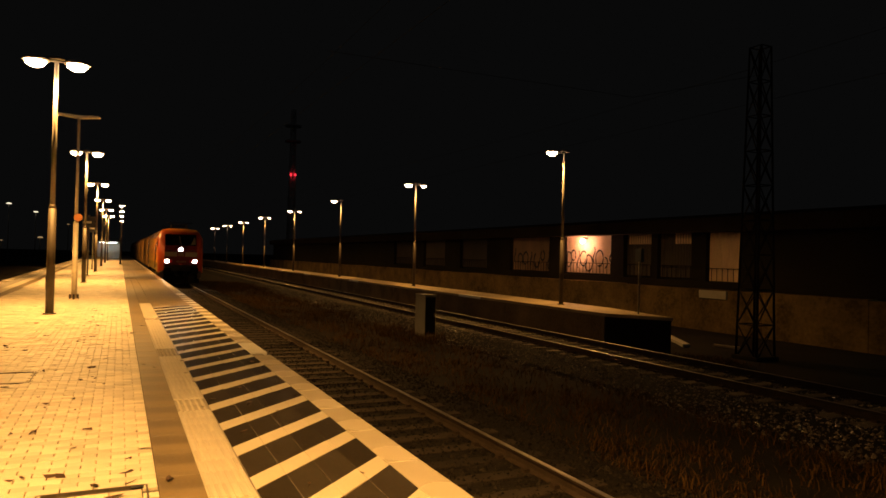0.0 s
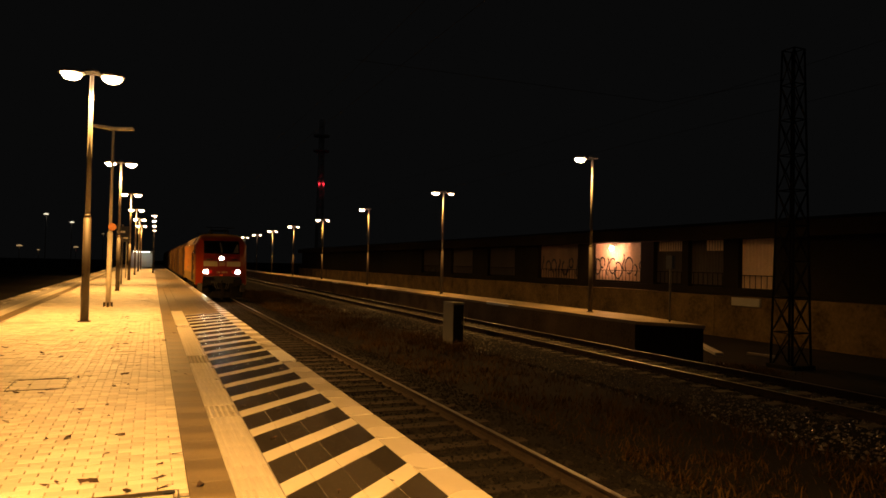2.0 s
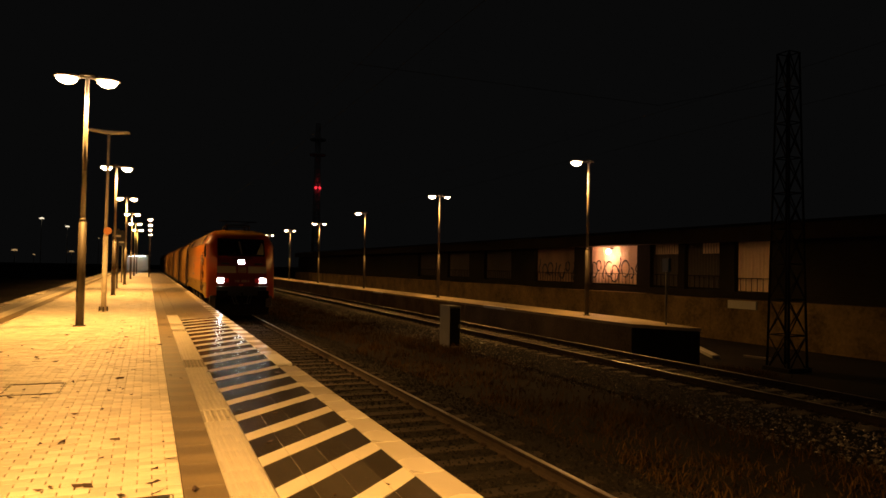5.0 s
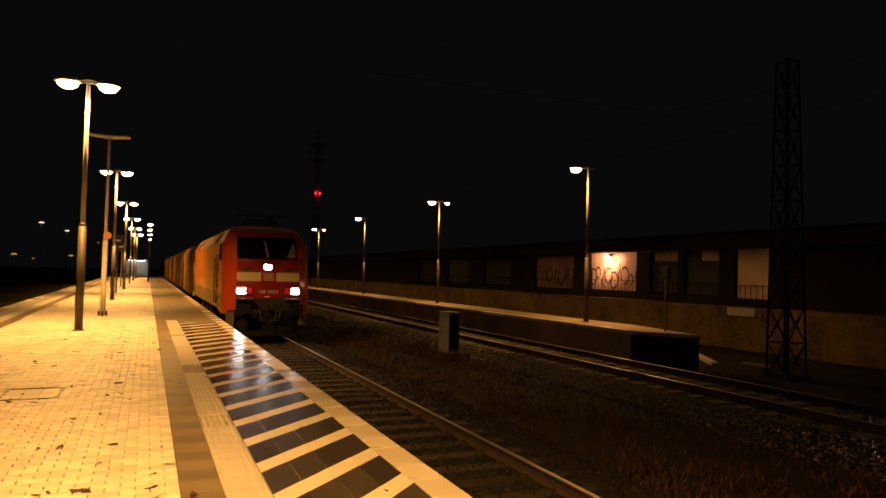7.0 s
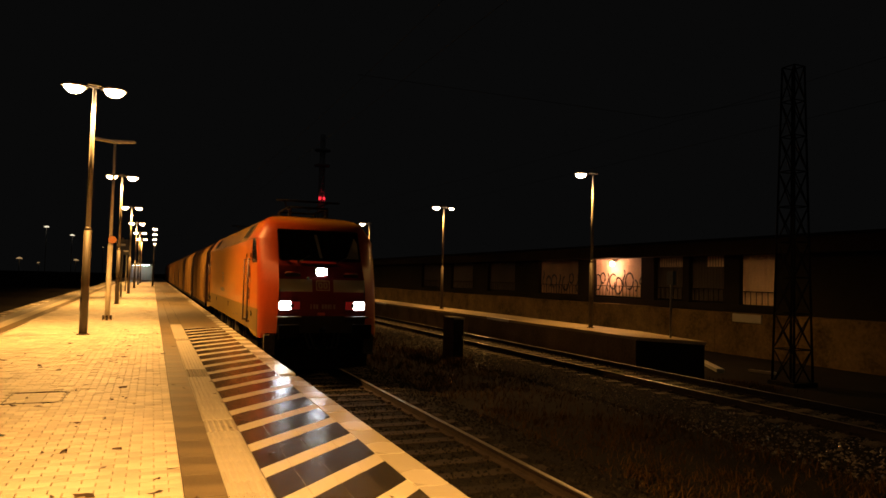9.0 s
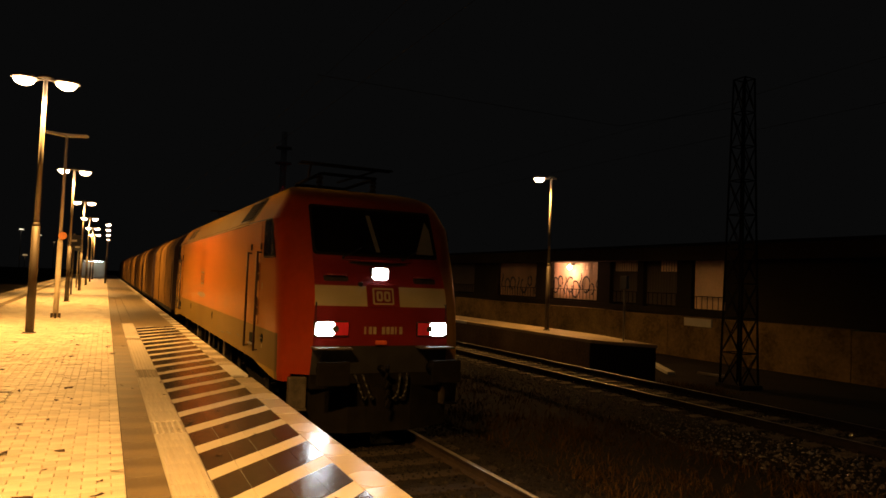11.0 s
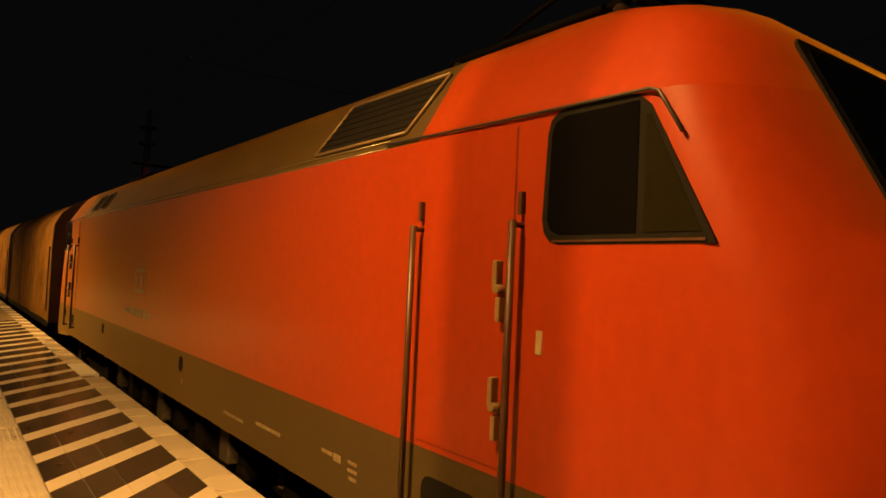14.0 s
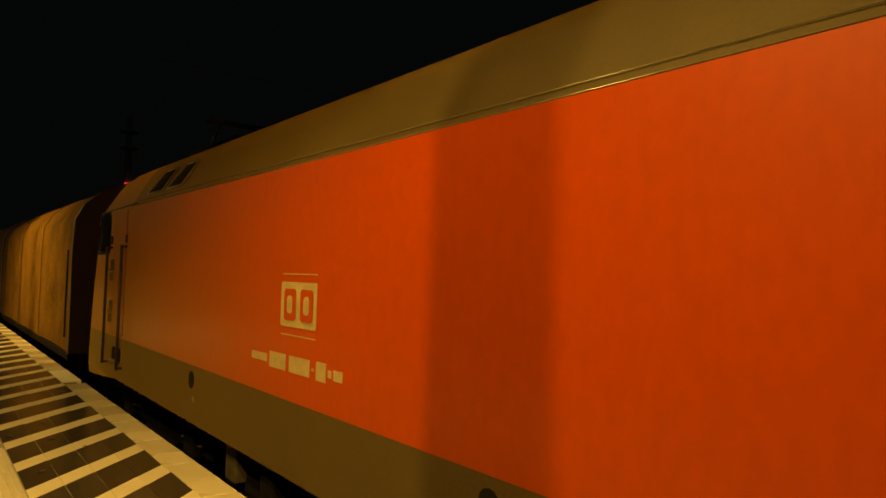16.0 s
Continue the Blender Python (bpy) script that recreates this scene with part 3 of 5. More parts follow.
roof = part("roof", bm, (RED, GREY_BAND), loco, "sloping grey roof with red cab ends", soft=True)


def on_front(u, z, out=0.0):
    return Vector((u, nose(z)[0] - out, z))


def front_panel(name, corners, material, out, thick, parent, label=""):
    """A plate that follows the raked front between corners of (u, z)."""
    bm = bmesh.new()
    a = [bm.verts.new(on_front(u, z, out)) for u, z in corners]
    b = [bm.verts.new(on_front(u, z, out - thick)) for u, z in corners]
    k = len(corners)
    bm.faces.new(a)
    bm.faces.new(b[::-1])
    for i in range(k):
        bm.faces.new((a[i], b[i], b[(i + 1) % k], a[(i + 1) % k]))
    return part(name, bm, material, parent, label)


def rounded(x0, x1, z0, z1, r=0.06):
    pts = []
    for cx, cz, a0 in ((x1 - r, z0 + r, -90), (x1 - r, z1 - r, 0), (x0 + r, z1 - r, 90), (x0 + r, z0 + r, 180)):
        for k in range(4):
            a = radians(a0 + k * 30)
            pts.append((cx + r * math.cos(a), cz + r * math.sin(a)))
    return pts


# windscreen and its frame, wipers
frame_plate = front_panel("windscreen_frame", rounded(-1.03, 1.03, 1.955, 2.745, 0.05), RUBBER, 0.012, 0.02, loco, "black rubber windscreen surround")
front_panel("glass", rounded(-0.99, 0.99, 1.995, 2.705, 0.06), GLASS_DARK, 0.02, 0.006, frame_plate, "dark tinted windscreen")
for blind in (((-0.02, 2.03), (0.05, 2.03), (-0.05, 2.62), (-0.12, 2.62)), ((0.66, 2.03), (0.97, 2.03), (0.97, 2.44), (0.91, 2.58))):
    front_panel("sun_blind", blind, BLIND, 0.024, 0.003, frame_plate, "pale upright blind edge in the windscreen")
for x in (-0.55, 0.42):
    bm = bmesh.new()
    tube(bm, on_front(x, 1.93, 0.05), on_front(x + 0.3, 2.1, 0.045), 0.006, n=6)
    tube(bm, on_front(x - 0.02, 1.92, 0.02), on_front(x - 0.02, 1.94, 0.07), 0.025, n=8)
    part("wiper", bm, BLACK, loco)
# grab rails and lamp bracket on the nose
for x in (-0.72, 0.72):
    bm = bmesh.new()
    pts = [on_front(x - 0.17, 1.64, -0.01), on_front(x - 0.15, 1.66, 0.07), on_front(x + 0.15, 1.66, 0.07), on_front(x + 0.17, 1.64, -0.01)]
    for a, b in zip(pts, pts[1:]):
        tube(bm, a, b, 0.014, n=8)
    part("grab_rail", bm, FRONT_RED_SHADED, loco)
    front_panel("recess", rounded(x - 0.19, x + 0.19, 1.56, 1.65, 0.03), BLACK, 0.003, 0.006, loco, "dark foot recess")
# streamlined cowl below the windscreen, with a dark slot under it
bm = bmesh.new()
rows = []
for k in range(17):
    u = -0.6 + 1.2 * k / 16
    bulge = 0.015 + 0.085 * (1 - (u / 0.6) ** 2)
    tall = 0.015 + 0.04 * (1 - (u / 0.6) ** 2)
    rows.append([bm.verts.new(on_front(u, 1.90 + dz * tall, out * bulge - 0.012)) for dz, out in ((1.0, 0.0), (0.7, 0.7), (0.0, 1.0), (-0.6, 0.85), (-0.8, 0.0))])
for r0, r1 in zip(rows, rows[1:]):
    for i in range(4):
        bm.faces.new((r0[i], r0[i + 1], r1[i + 1], r1[i]))
part("cowl", bm, FRONT_RED_SHADED, loco, "streamlined red cowl below the windscreen", soft=True)
front_panel("cowl_slot", [(-0.5, 1.845), (-0.3, 1.815), (0.3, 1.815), (0.5, 1.845), (0.4, 1.875), (-0.4, 1.875)], BLACK, 0.004, 0.006, loco)
bm = bmesh.new()
tube(bm, on_front(-0.35, 1.53, 0.0), on_front(-0.35, 1.52, 0.04), 0.04, 0.03, 10)
part("socket", bm, BLACK, loco, "small black cable socket")
for x in (-1.0, 1.0):
    bm = bmesh.new()
    rope(bm, [(x, 0.10, 0.98), (x * 1.04, 0.02, 1.0), (x * 1.04, 0.02, 1.24), (x, 0.12, 1.26)], 0.012, 6)
    part("corner_grip", bm, BLACK, loco)


def light_unit(x, z, w, h, inner, name):
    """A housing with a clear lit lens and, where it has one, a red lens on its inner side."""
    y = nose(z)[0]
    bm = bmesh.new()
    box(bm, x - w / 2, x + w / 2, y - 0.05, y + 0.12, z - h / 2, z + h / 2, 0.02)
    unit = part(name, bm, BLACK, loco, "black rounded lamp housing")
    bm = bmesh.new()
    cx = x - inner * w * 0.2
    ww = w * (0.56 if inner else 0.86)
    vs = [bm.verts.new((cx + ww / 2 * a, y - 0.053, z + h * 0.45 * b)) for a, b in ((-1, -0.7), (-0.7, -1), (0.7, -1), (1, -0.7), (1, 0.7), (0.7, 1), (-0.7, 1), (-1, 0.7))]
    bm.faces.new(vs)
    part("lit_lens", bm, HEADLIGHT, unit, "white lit headlight lens")
    if inner:
        bm = bmesh.new()
        rx = x + inner * w * 0.28
        box(bm, rx - w * 0.2, rx + w * 0.2, y - 0.056, y - 0.04, z - h * 0.42, z + h * 0.42, 0.005)
        part("red_lens", bm, TAIL_RED, unit, "red tail lamp lens with a faint added glow")
        bm = bmesh.new()
        tube(bm, (x + inner * w * 0.1, y - 0.062, z), (x + inner * w * 0.1, y - 0.056, z), 0.05, 0.05, 12)
        part("small_lens", bm, CHROME, unit, "small round reflector")


light_unit(-0.81, 0.87, 0.52, 0.225, 1, "headlight_unit")
light_unit(0.79, 0.87, 0.50, 0.225, -1, "headlight_unit")
light_unit(-0.02, 1.69, 0.30, 0.2, 0, "top_light_unit")

# emblem and number on the front, as plain shapes
Z_LOW, Z_TOP = 1.19, 1.52


def flat_front(u, z, out):
    """A place on the plane that spans the emblem's height, clear of the crease behind it."""
    k = (z - Z_LOW) / (Z_TOP - Z_LOW)
    return Vector((u, nose(Z_LOW)[0] * (1 - k) + nose(Z_TOP)[0] * k - out, z))


bm = bmesh.new()
outline = rounded(-0.26, 0.26, Z_LOW, Z_TOP, 0.03)
va = [bm.verts.new(flat_front(u, z, 0.021)) for u, z in outline]
vb = [bm.verts.new(flat_front(u, z, -0.01)) for u, z in outline]
bm.faces.new(va)
for i in range(len(va)):
    bm.faces.new((va[i], vb[i], vb[(i + 1) % len(va)], va[(i + 1) % len(va)]))
emblem = part("emblem_plate", bm, FRONT_RED_SHADED, loco, "red emblem plate on the cream band")


def badge(u0, u1, z0, z1, out, parent, place, m_frame, m_field):
    """A framed emblem with two plain letter-like forms."""
    def plate(name, c, m, o):
        bm = bmesh.new()
        a = [bm.verts.new(place(u, z, o)) for u, z in c]
        b = [bm.verts.new(place(u, z, o - 0.003)) for u, z in c]
        bm.faces.new(a)
        for i in range(len(c)):
            bm.faces.new((a[i], b[i], b[(i + 1) % len(c)], a[(i + 1) % len(c)]))
        part(name, bm, m, parent)
    w, h = u1 - u0, z1 - z0
    plate("emblem_frame", rounded(u0, u1, z0, z1, 0.02), m_frame, out)
    plate("emblem_field", rounded(u0 + w * 0.08, u1 - w * 0.08, z0 + h * 0.1, z1 - h * 0.1, 0.015), m_field, out + 0.002)
    for k in (0, 1):
        a = u0 + w * (0.17 + 0.36 * k)
        plate("emblem_form", rounded(a, a + w * 0.3, z0 + h * 0.2, z1 - h * 0.2, 0.03), m_frame, out + 0.004)
        plate("emblem_form", rounded(a + w * 0.1, a + w * 0.2, z0 + h * 0.33, z0 + h * 0.67, 0.012), m_field, out + 0.006)


badge(-0.17, 0.17, 1.23, 1.48, 0.024, emblem, flat_front, CREAM, FRONT_RED_SHADED)
for k, wd in enumerate((0.03, 0.05, 0.05, 0.0, 0.05, 0.05, 0.05, 0.025, 0.05)):
    if wd:
        u = -0.3 + k * 0.07
        front_panel("number_bar", [(u, 0.79), (u + wd, 0.79), (u + wd, 0.9), (u, 0.9)], CREAM_OLD, 0.006, 0.004, loco)

# lower skirt round the cab ends, dropping towards the nose
for s in (-1, 1):
    for flip in (0, 1):
        bm = bmesh.new()
        top = [(x, y) for x, y in hull_ring(0.2)[1:5]] + [(-1.49, 0.9), (-1.49, 1.5), (-1.49, 2.25)]
        low = [0.09, 0.08, 0.08, 0.08, 0.09, 0.13, 0.19]
        rows_in = []
        for inset in (0.0, 0.02):
            hi = [bm.verts.new((-s * (x + inset), LEN - y if flip else y, 0.2)) for x, y in top]
            lo = [bm.verts.new((-s * (x + inset + 0.015), LEN - y if flip else y + 0.0, z)) for (x, y), z in zip(top, low)]
            rows_in.append((hi, lo))
        (h0, l0), (h1, l1) = rows_in
        for i in range(len(top) - 1):
            for q in ((h0[i], h0[i + 1], l0[i + 1], l0[i]), (h1[i + 1], h1[i], l1[i], l1[i + 1]), (l0[i], l0[i + 1], l1[i + 1], l1[i])):
                bm.faces.new(q).material_index = 0 if i < 2 else 1
        bmesh.ops.recalc_face_normals(bm, faces=bm.faces)
        part("lower_skirt", bm, (RED, GREY_BAND), loco, "grey lower skirt with a red corner")

# foot plates, buffer beam, buffers, coupling, plough
for x in (-0.82, 0.82):
    bm = bmesh.new()
    box(bm, x - 0.28, x + 0.28, -0.24, 0.02, 0.585, 0.615, 0.008)
    part("foot_plate", bm, GREASE, loco, "pale ribbed foot plate")
bm = bmesh.new()
box(bm, -0.13, 0.05, -0.06, 0.0, 0.635, 0.70, 0.02)
part("socket_cap", bm, SOCKET, loco, "small orange-red socket cap")
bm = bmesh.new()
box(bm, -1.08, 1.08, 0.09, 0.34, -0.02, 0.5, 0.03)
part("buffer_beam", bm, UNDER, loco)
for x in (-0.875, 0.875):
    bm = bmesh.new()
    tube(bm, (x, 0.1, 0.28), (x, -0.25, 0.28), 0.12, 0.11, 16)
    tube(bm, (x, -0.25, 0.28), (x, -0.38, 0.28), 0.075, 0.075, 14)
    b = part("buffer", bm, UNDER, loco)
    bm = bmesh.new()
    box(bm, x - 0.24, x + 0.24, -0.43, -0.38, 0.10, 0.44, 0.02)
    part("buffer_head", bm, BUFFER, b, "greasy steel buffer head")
for x in (-1.22, 1.22):
    bm = bmesh.new()
    box(bm, x - 0.13, x + 0.13, 0.16, 0.30, -0.30, 0.16, 0.02)
    box(bm, x - 0.13, x + 0.13, 0.10, 0.30, -0.32, -0.29, 0.006)
    part("corner_step", bm, GREASE, loco, "worn pale steel corner step")
bm = bmesh.new()
tube(bm, (0, 0.1, 0.28), (0, -0.22, 0.28), 0.05, 0.04, 10)
tube(bm, (0, -0.22, 0.28), (0, -0.26, 0.36), 0.035, 0.025, 10)
for k in range(4):
    tube(bm, (0.02, -0.2 - k * 0.02, 0.26 - k * 0.13), (-0.02, -0.2 - k * 0.02, 0.13 - k * 0.13), 0.025, n=8)
part("coupling", bm, UNDER, loco)
for x in (-0.42, -0.3, 0.3, 0.42):
    bm = bmesh.new()
    last = Vector((x, 0.0, 0.2))
    for k in range(1, 7):
        p = Vector((x + 0.03 * k * (1 if x < 0 else -1), -0.1 * math.sin(k / 6 * 3.1) - 0.02, 0.2 - 0.36 * math.sin(k / 6 * 2.0)))
        tube(bm, last, p, 0.02, n=6)
        last = p
    part("brake_hose", bm, BLACK, loco)
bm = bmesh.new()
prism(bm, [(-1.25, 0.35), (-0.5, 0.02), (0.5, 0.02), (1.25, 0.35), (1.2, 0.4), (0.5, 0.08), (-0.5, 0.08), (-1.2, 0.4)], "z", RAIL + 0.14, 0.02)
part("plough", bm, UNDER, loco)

# sides
for s in (-1, 1):
    X = 1.49 * s

    def plate(name, outline, m, out, thick, parent, label=""):
        bm = bmesh.new()
        prism(bm, outline, "x", X + s * (out - thick), X + s * out)
        return part(name, bm, m, parent, label)
    for flip in (0, 1):
        def Y(v):
            return LEN - v if flip else v
        # cab side window in two panes
        win = plate("cab_window", [(Y(0.80), 1.885), (Y(1.58), 1.885), (Y(1.64), 1.9), (Y(1.675), 1.94), (Y(1.69), 2.0), (Y(1.67), 2.4), (Y(1.65), 2.46), (Y(1.6), 2.495), (Y(1.54), 2.505), (Y(1.24), 2.505), (Y(1.16), 2.49), (Y(1.1), 2.44)], RUBBER, 0.004, 0.03, loco, "black framed cab side window")
        plate("front_pane", [(Y(0.86), 1.93), (Y(1.12), 1.93), (Y(1.12), 2.40), (Y(1.10), 2.40)], GLASS_OLIVE, 0.008, 0.004, win)
        plate("rear_pane", [(Y(1.155), 1.93), (Y(1.58), 1.93), (Y(1.63), 1.95), (Y(1.655), 2.0), (Y(1.64), 2.39), (Y(1.62), 2.44), (Y(1.56), 2.465), (Y(1.155), 2.465)], GLASS_DARK, 0.008, 0.004, win)
        plate("sill", [(Y(0.84), 1.895), (Y(1.62), 1.895), (Y(1.62), 1.905), (Y(0.84), 1.905)], RAIL_BROWN, 0.010, 0.01, win, "thin metal sill")
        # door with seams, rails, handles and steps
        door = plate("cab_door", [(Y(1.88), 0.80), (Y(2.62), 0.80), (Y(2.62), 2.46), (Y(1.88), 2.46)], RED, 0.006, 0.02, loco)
        for a, b, c, d in ((1.874, 1.88, 0.79, 2.47), (2.62, 2.626, 0.79, 2.47), (1.88, 2.62, 0.793, 0.8)):
            plate("door_seam", [(Y(a), c), (Y(b), c), (Y(b), d), (Y(a), d)], SEAM, 0.0015, 0.01, door)
        for yy in (1.82, 2.66):
            bm = bmesh.new()
            tube(bm, (X + s * 0.07, Y(yy), 0.36), (X + s * 0.07, Y(yy), 2.0), 0.019, n=10)
            for zz in (0.38, 1.98):
                tube(bm, (X, Y(yy), zz), (X + s * 0.07, Y(yy), zz), 0.014, n=8)
            part("handrail", bm, RAIL_BROWN, loco, "brown painted door handrail")
            bm = bmesh.new()
            x0, x1 = sorted((X, X + s * 0.03))
            box(bm, x0, x1, Y(yy) - 0.014, Y(yy) + 0.014, 2.03, 2.14, 0.006)
            part("rail_bracket", bm, RAIL_BROWN, loco)
        for zz in (1.10, 1.67):
            bm = bmesh.new()
            x0, x1 = sorted((X, X + s * 0.05))
            box(bm, x0, x1, Y(1.96) - 0.016, Y(1.96) + 0.016, zz, zz + 0.14, 0.008)
            box(bm, x0, x1, Y(1.93) - 0.015, Y(1.93) + 0.015, zz - 0.16, zz - 0.04, 0.008)
            tube(bm, (X, Y(1.935), zz + 0.0), (X + s * 0.06, Y(1.935), zz), 0.022, n=10)
            part("door_handle", bm, EDGE_TRIM, door, "worn brown door handle")
        plate("marking", [(Y(1.66), 1.38), (Y(1.70), 1.38), (Y(1.70), 1.49), (Y(1.66), 1.49)], CREAM_OLD, 0.003, 0.006, loco)
        # gutter over the door
        bm = bmesh.new()
        rope(bm, [(X + s * 0.004, Y(3.1), 2.53), (X + s * 0.012, Y(2.0), 2.51), (X + s * 0.016, Y(1.10), 2.50), (X + s * 0.016, Y(1.06), 2.485), (X + s * 0.01, Y(0.95), 2.31)], 0.008, 6)
        part("gutter", bm, BLACK, loco, "dark rain gutter over the door")
        # steps, filler caps and small fittings in the skirt
        st = plate("step_recess", [(Y(a), b) for a, b in rounded(2.06, 2.56, 0.42, 0.62, 0.07)], RUBBER, 0.003, 0.01, loco)
        bm = bmesh.new()
        x0, x1 = sorted((X + s * 0.0, X + s * 0.05))
        box(bm, x0, x1, Y(2.31) - 0.2, Y(2.31) + 0.2, 0.43, 0.45)
        part("step_tread", bm, GALV, st)
        bm = bmesh.new()
        tube(bm, (X, Y(1.5), 0.60), (X + s * 0.012, Y(1.5), 0.60), 0.075, 0.07, 18)
        cap = part("filler_cap", bm, RUBBER, loco, "round dark filler opening")
        bm = bmesh.new()
        tube(bm, (X + s * 0.012, Y(1.5) - 0.05, 0.6), (X + s * 0.02, Y(1.5) + 0.05, 0.6), 0.012, n=8)
        part("cap_bar", bm, GALV, cap)
        plate("marking", [(Y(1.48), 0.44), (Y(1.53), 0.44), (Y(1.53), 0.51), (Y(1.48), 0.51)], CREAM_OLD, 0.003, 0.006, loco)
    for yy in (7.26, 11.70):
        plate("vent_slot", [(a, b) for a, b in rounded(yy - 0.075, yy + 0.075, 0.53, 0.70, 0.07)], RUBBER, 0.004, 0.01, loco, "small dark vent slot in the skirt")
        plate("marking", [(yy - 0.1, 0.41), (yy - 0.05, 0.41), (yy - 0.05, 0.46), (yy - 0.1, 0.46)], MARK_DIM, 0.003, 0.006, loco)
    for a, b, z, h in ((4.5, 5.0, 0.40, 0.03), (5.3, 5.8, 0.35, 0.025), (3.62, 3.78, 0.46, 0.025), (3.5, 3.6, 0.44, 0.05), (3.28, 3.40, 0.47, 0.02), (3.28, 3.40, 0.42, 0.02), (3.28, 3.38, 0.37, 0.02)):
        plate("marking", [(a, z), (b, z), (b, z + h), (a, z + h)], MARK_DIM, 0.003, 0.006, loco)
    # slim rib along the top of the side wall
    bm = bmesh.new()
    tube(bm, (X, 3.1, 2.505), (X, LEN - 3.1, 2.505), 0.004, n=6)
    part("roof_rib", bm, GLOSS_RIB, loco)
    bm = bmesh.new()
    tube(bm, (X - s * 0.02, 3.1, 2.555), (X - s * 0.02, LEN - 3.1, 2.555), 0.003, n=6)
    part("roof_rib", bm, GLOSS_RIB, loco)
    # emblem and number bars on the side
    def side_place(u, z, o):
        return (X + s * o, 9.38 - s * u * -1, z)
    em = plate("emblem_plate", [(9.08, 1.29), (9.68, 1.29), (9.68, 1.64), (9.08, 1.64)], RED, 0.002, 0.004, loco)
    badge(-0.29, 0.29, 1.3, 1.63, 0.005, em, side_place, CREAM_OLD, CREAM_OLD)
    for k in (0, 1):
        for nm, a0, a1, z0, z1, o, m in (("emblem_form", 0.04, 0.235, 1.35, 1.58, 0.0125, RED), ("emblem_form", 0.09, 0.18, 1.40, 1.53, 0.0135, CREAM_OLD)):
            c = 9.64 - k * 0.27
            plate(nm, [(p, q) for p, q in rounded(c - a1, c - a0, z0, z1, 0.03)], m, o, 0.003, em)
    plate("emblem_line", [(9.1, 1.235), (9.66, 1.235), (9.66, 1.243), (9.1, 1.243)], CREAM_OLD, 0.003, 0.006, em)
    plate("emblem_line", [(9.1, 1.685), (9.66, 1.685), (9.66, 1.693), (9.1, 1.693)], CREAM_OLD, 0.003, 0.006, em)
    for a, b, h in ((10.2, 9.9, 0.06), (9.85, 9.56, 0.12), (9.5, 9.17, 0.12), (9.14, 9.1, 0.02), (9.07, 8.93, 0.13), (8.9, 8.85, 0.05), (8.82, 8.7, 0.07)):
        plate("number_bar", [(b, 1.03 - h / 2), (a, 1.03 - h / 2), (a, 1.03 + h / 2), (b, 1.03 + h / 2)], CREAM_OLD, 0.003, 0.006, loco)

    # roof grilles on the slope
    def slope(v, z, out):
        xc = nose(z)[3]
        return Vector((s * (xc + out), v, z + out * 0.5))
    for grid in ((2.85, 4.20, 2.585, 2.97), (LEN - 4.05, LEN - 3.35, 2.62, 2.9), (LEN - 4.8, LEN - 4.15, 2.62, 2.9)):
        a, b, z0, z1 = grid
        sl = 0.16 if a < 5 else 0.25
        bm = bmesh.new()
        c = [slope(a + sl * 0.35, z0, 0.012), slope(b, z0, 0.012), slope(b - sl, z1, 0.012), slope(a, z1, 0.012)] if a > 5 else [slope(a + 0.1, z0, 0.012), slope(b, z0, 0.012), slope(b - sl, z1, 0.012), slope(a - 0.05, z1, 0.012)]
        v0 = [bm.verts.new(p) for p in c]
        v1 = [bm.verts.new(p - Vector((s * 0.03, 0, 0.02))) for p in c]
        bm.faces.new(v0)
        for i in range(4):
            bm.faces.new((v0[i], v1[i], v1[(i + 1) % 4], v0[(i + 1) % 4]))
        g = part("roof_grille", bm, RUBBER, loco, "dark air intake grille in the roof slope")
        for k in range(1, 7):
            bm = bmesh.new()
            t = k / 7
            tube(bm, c[0].lerp(c[3], t), c[1].lerp(c[2], t), 0.008, n=5)
            part("louvre", bm, RUBBER, g)
        bm = bmesh.new()
        for i in range(4):
            tube(bm, c[i], c[(i + 1) % 4], 0.012, n=6)
        part("grille_frame", bm, EDGE_TRIM, g)

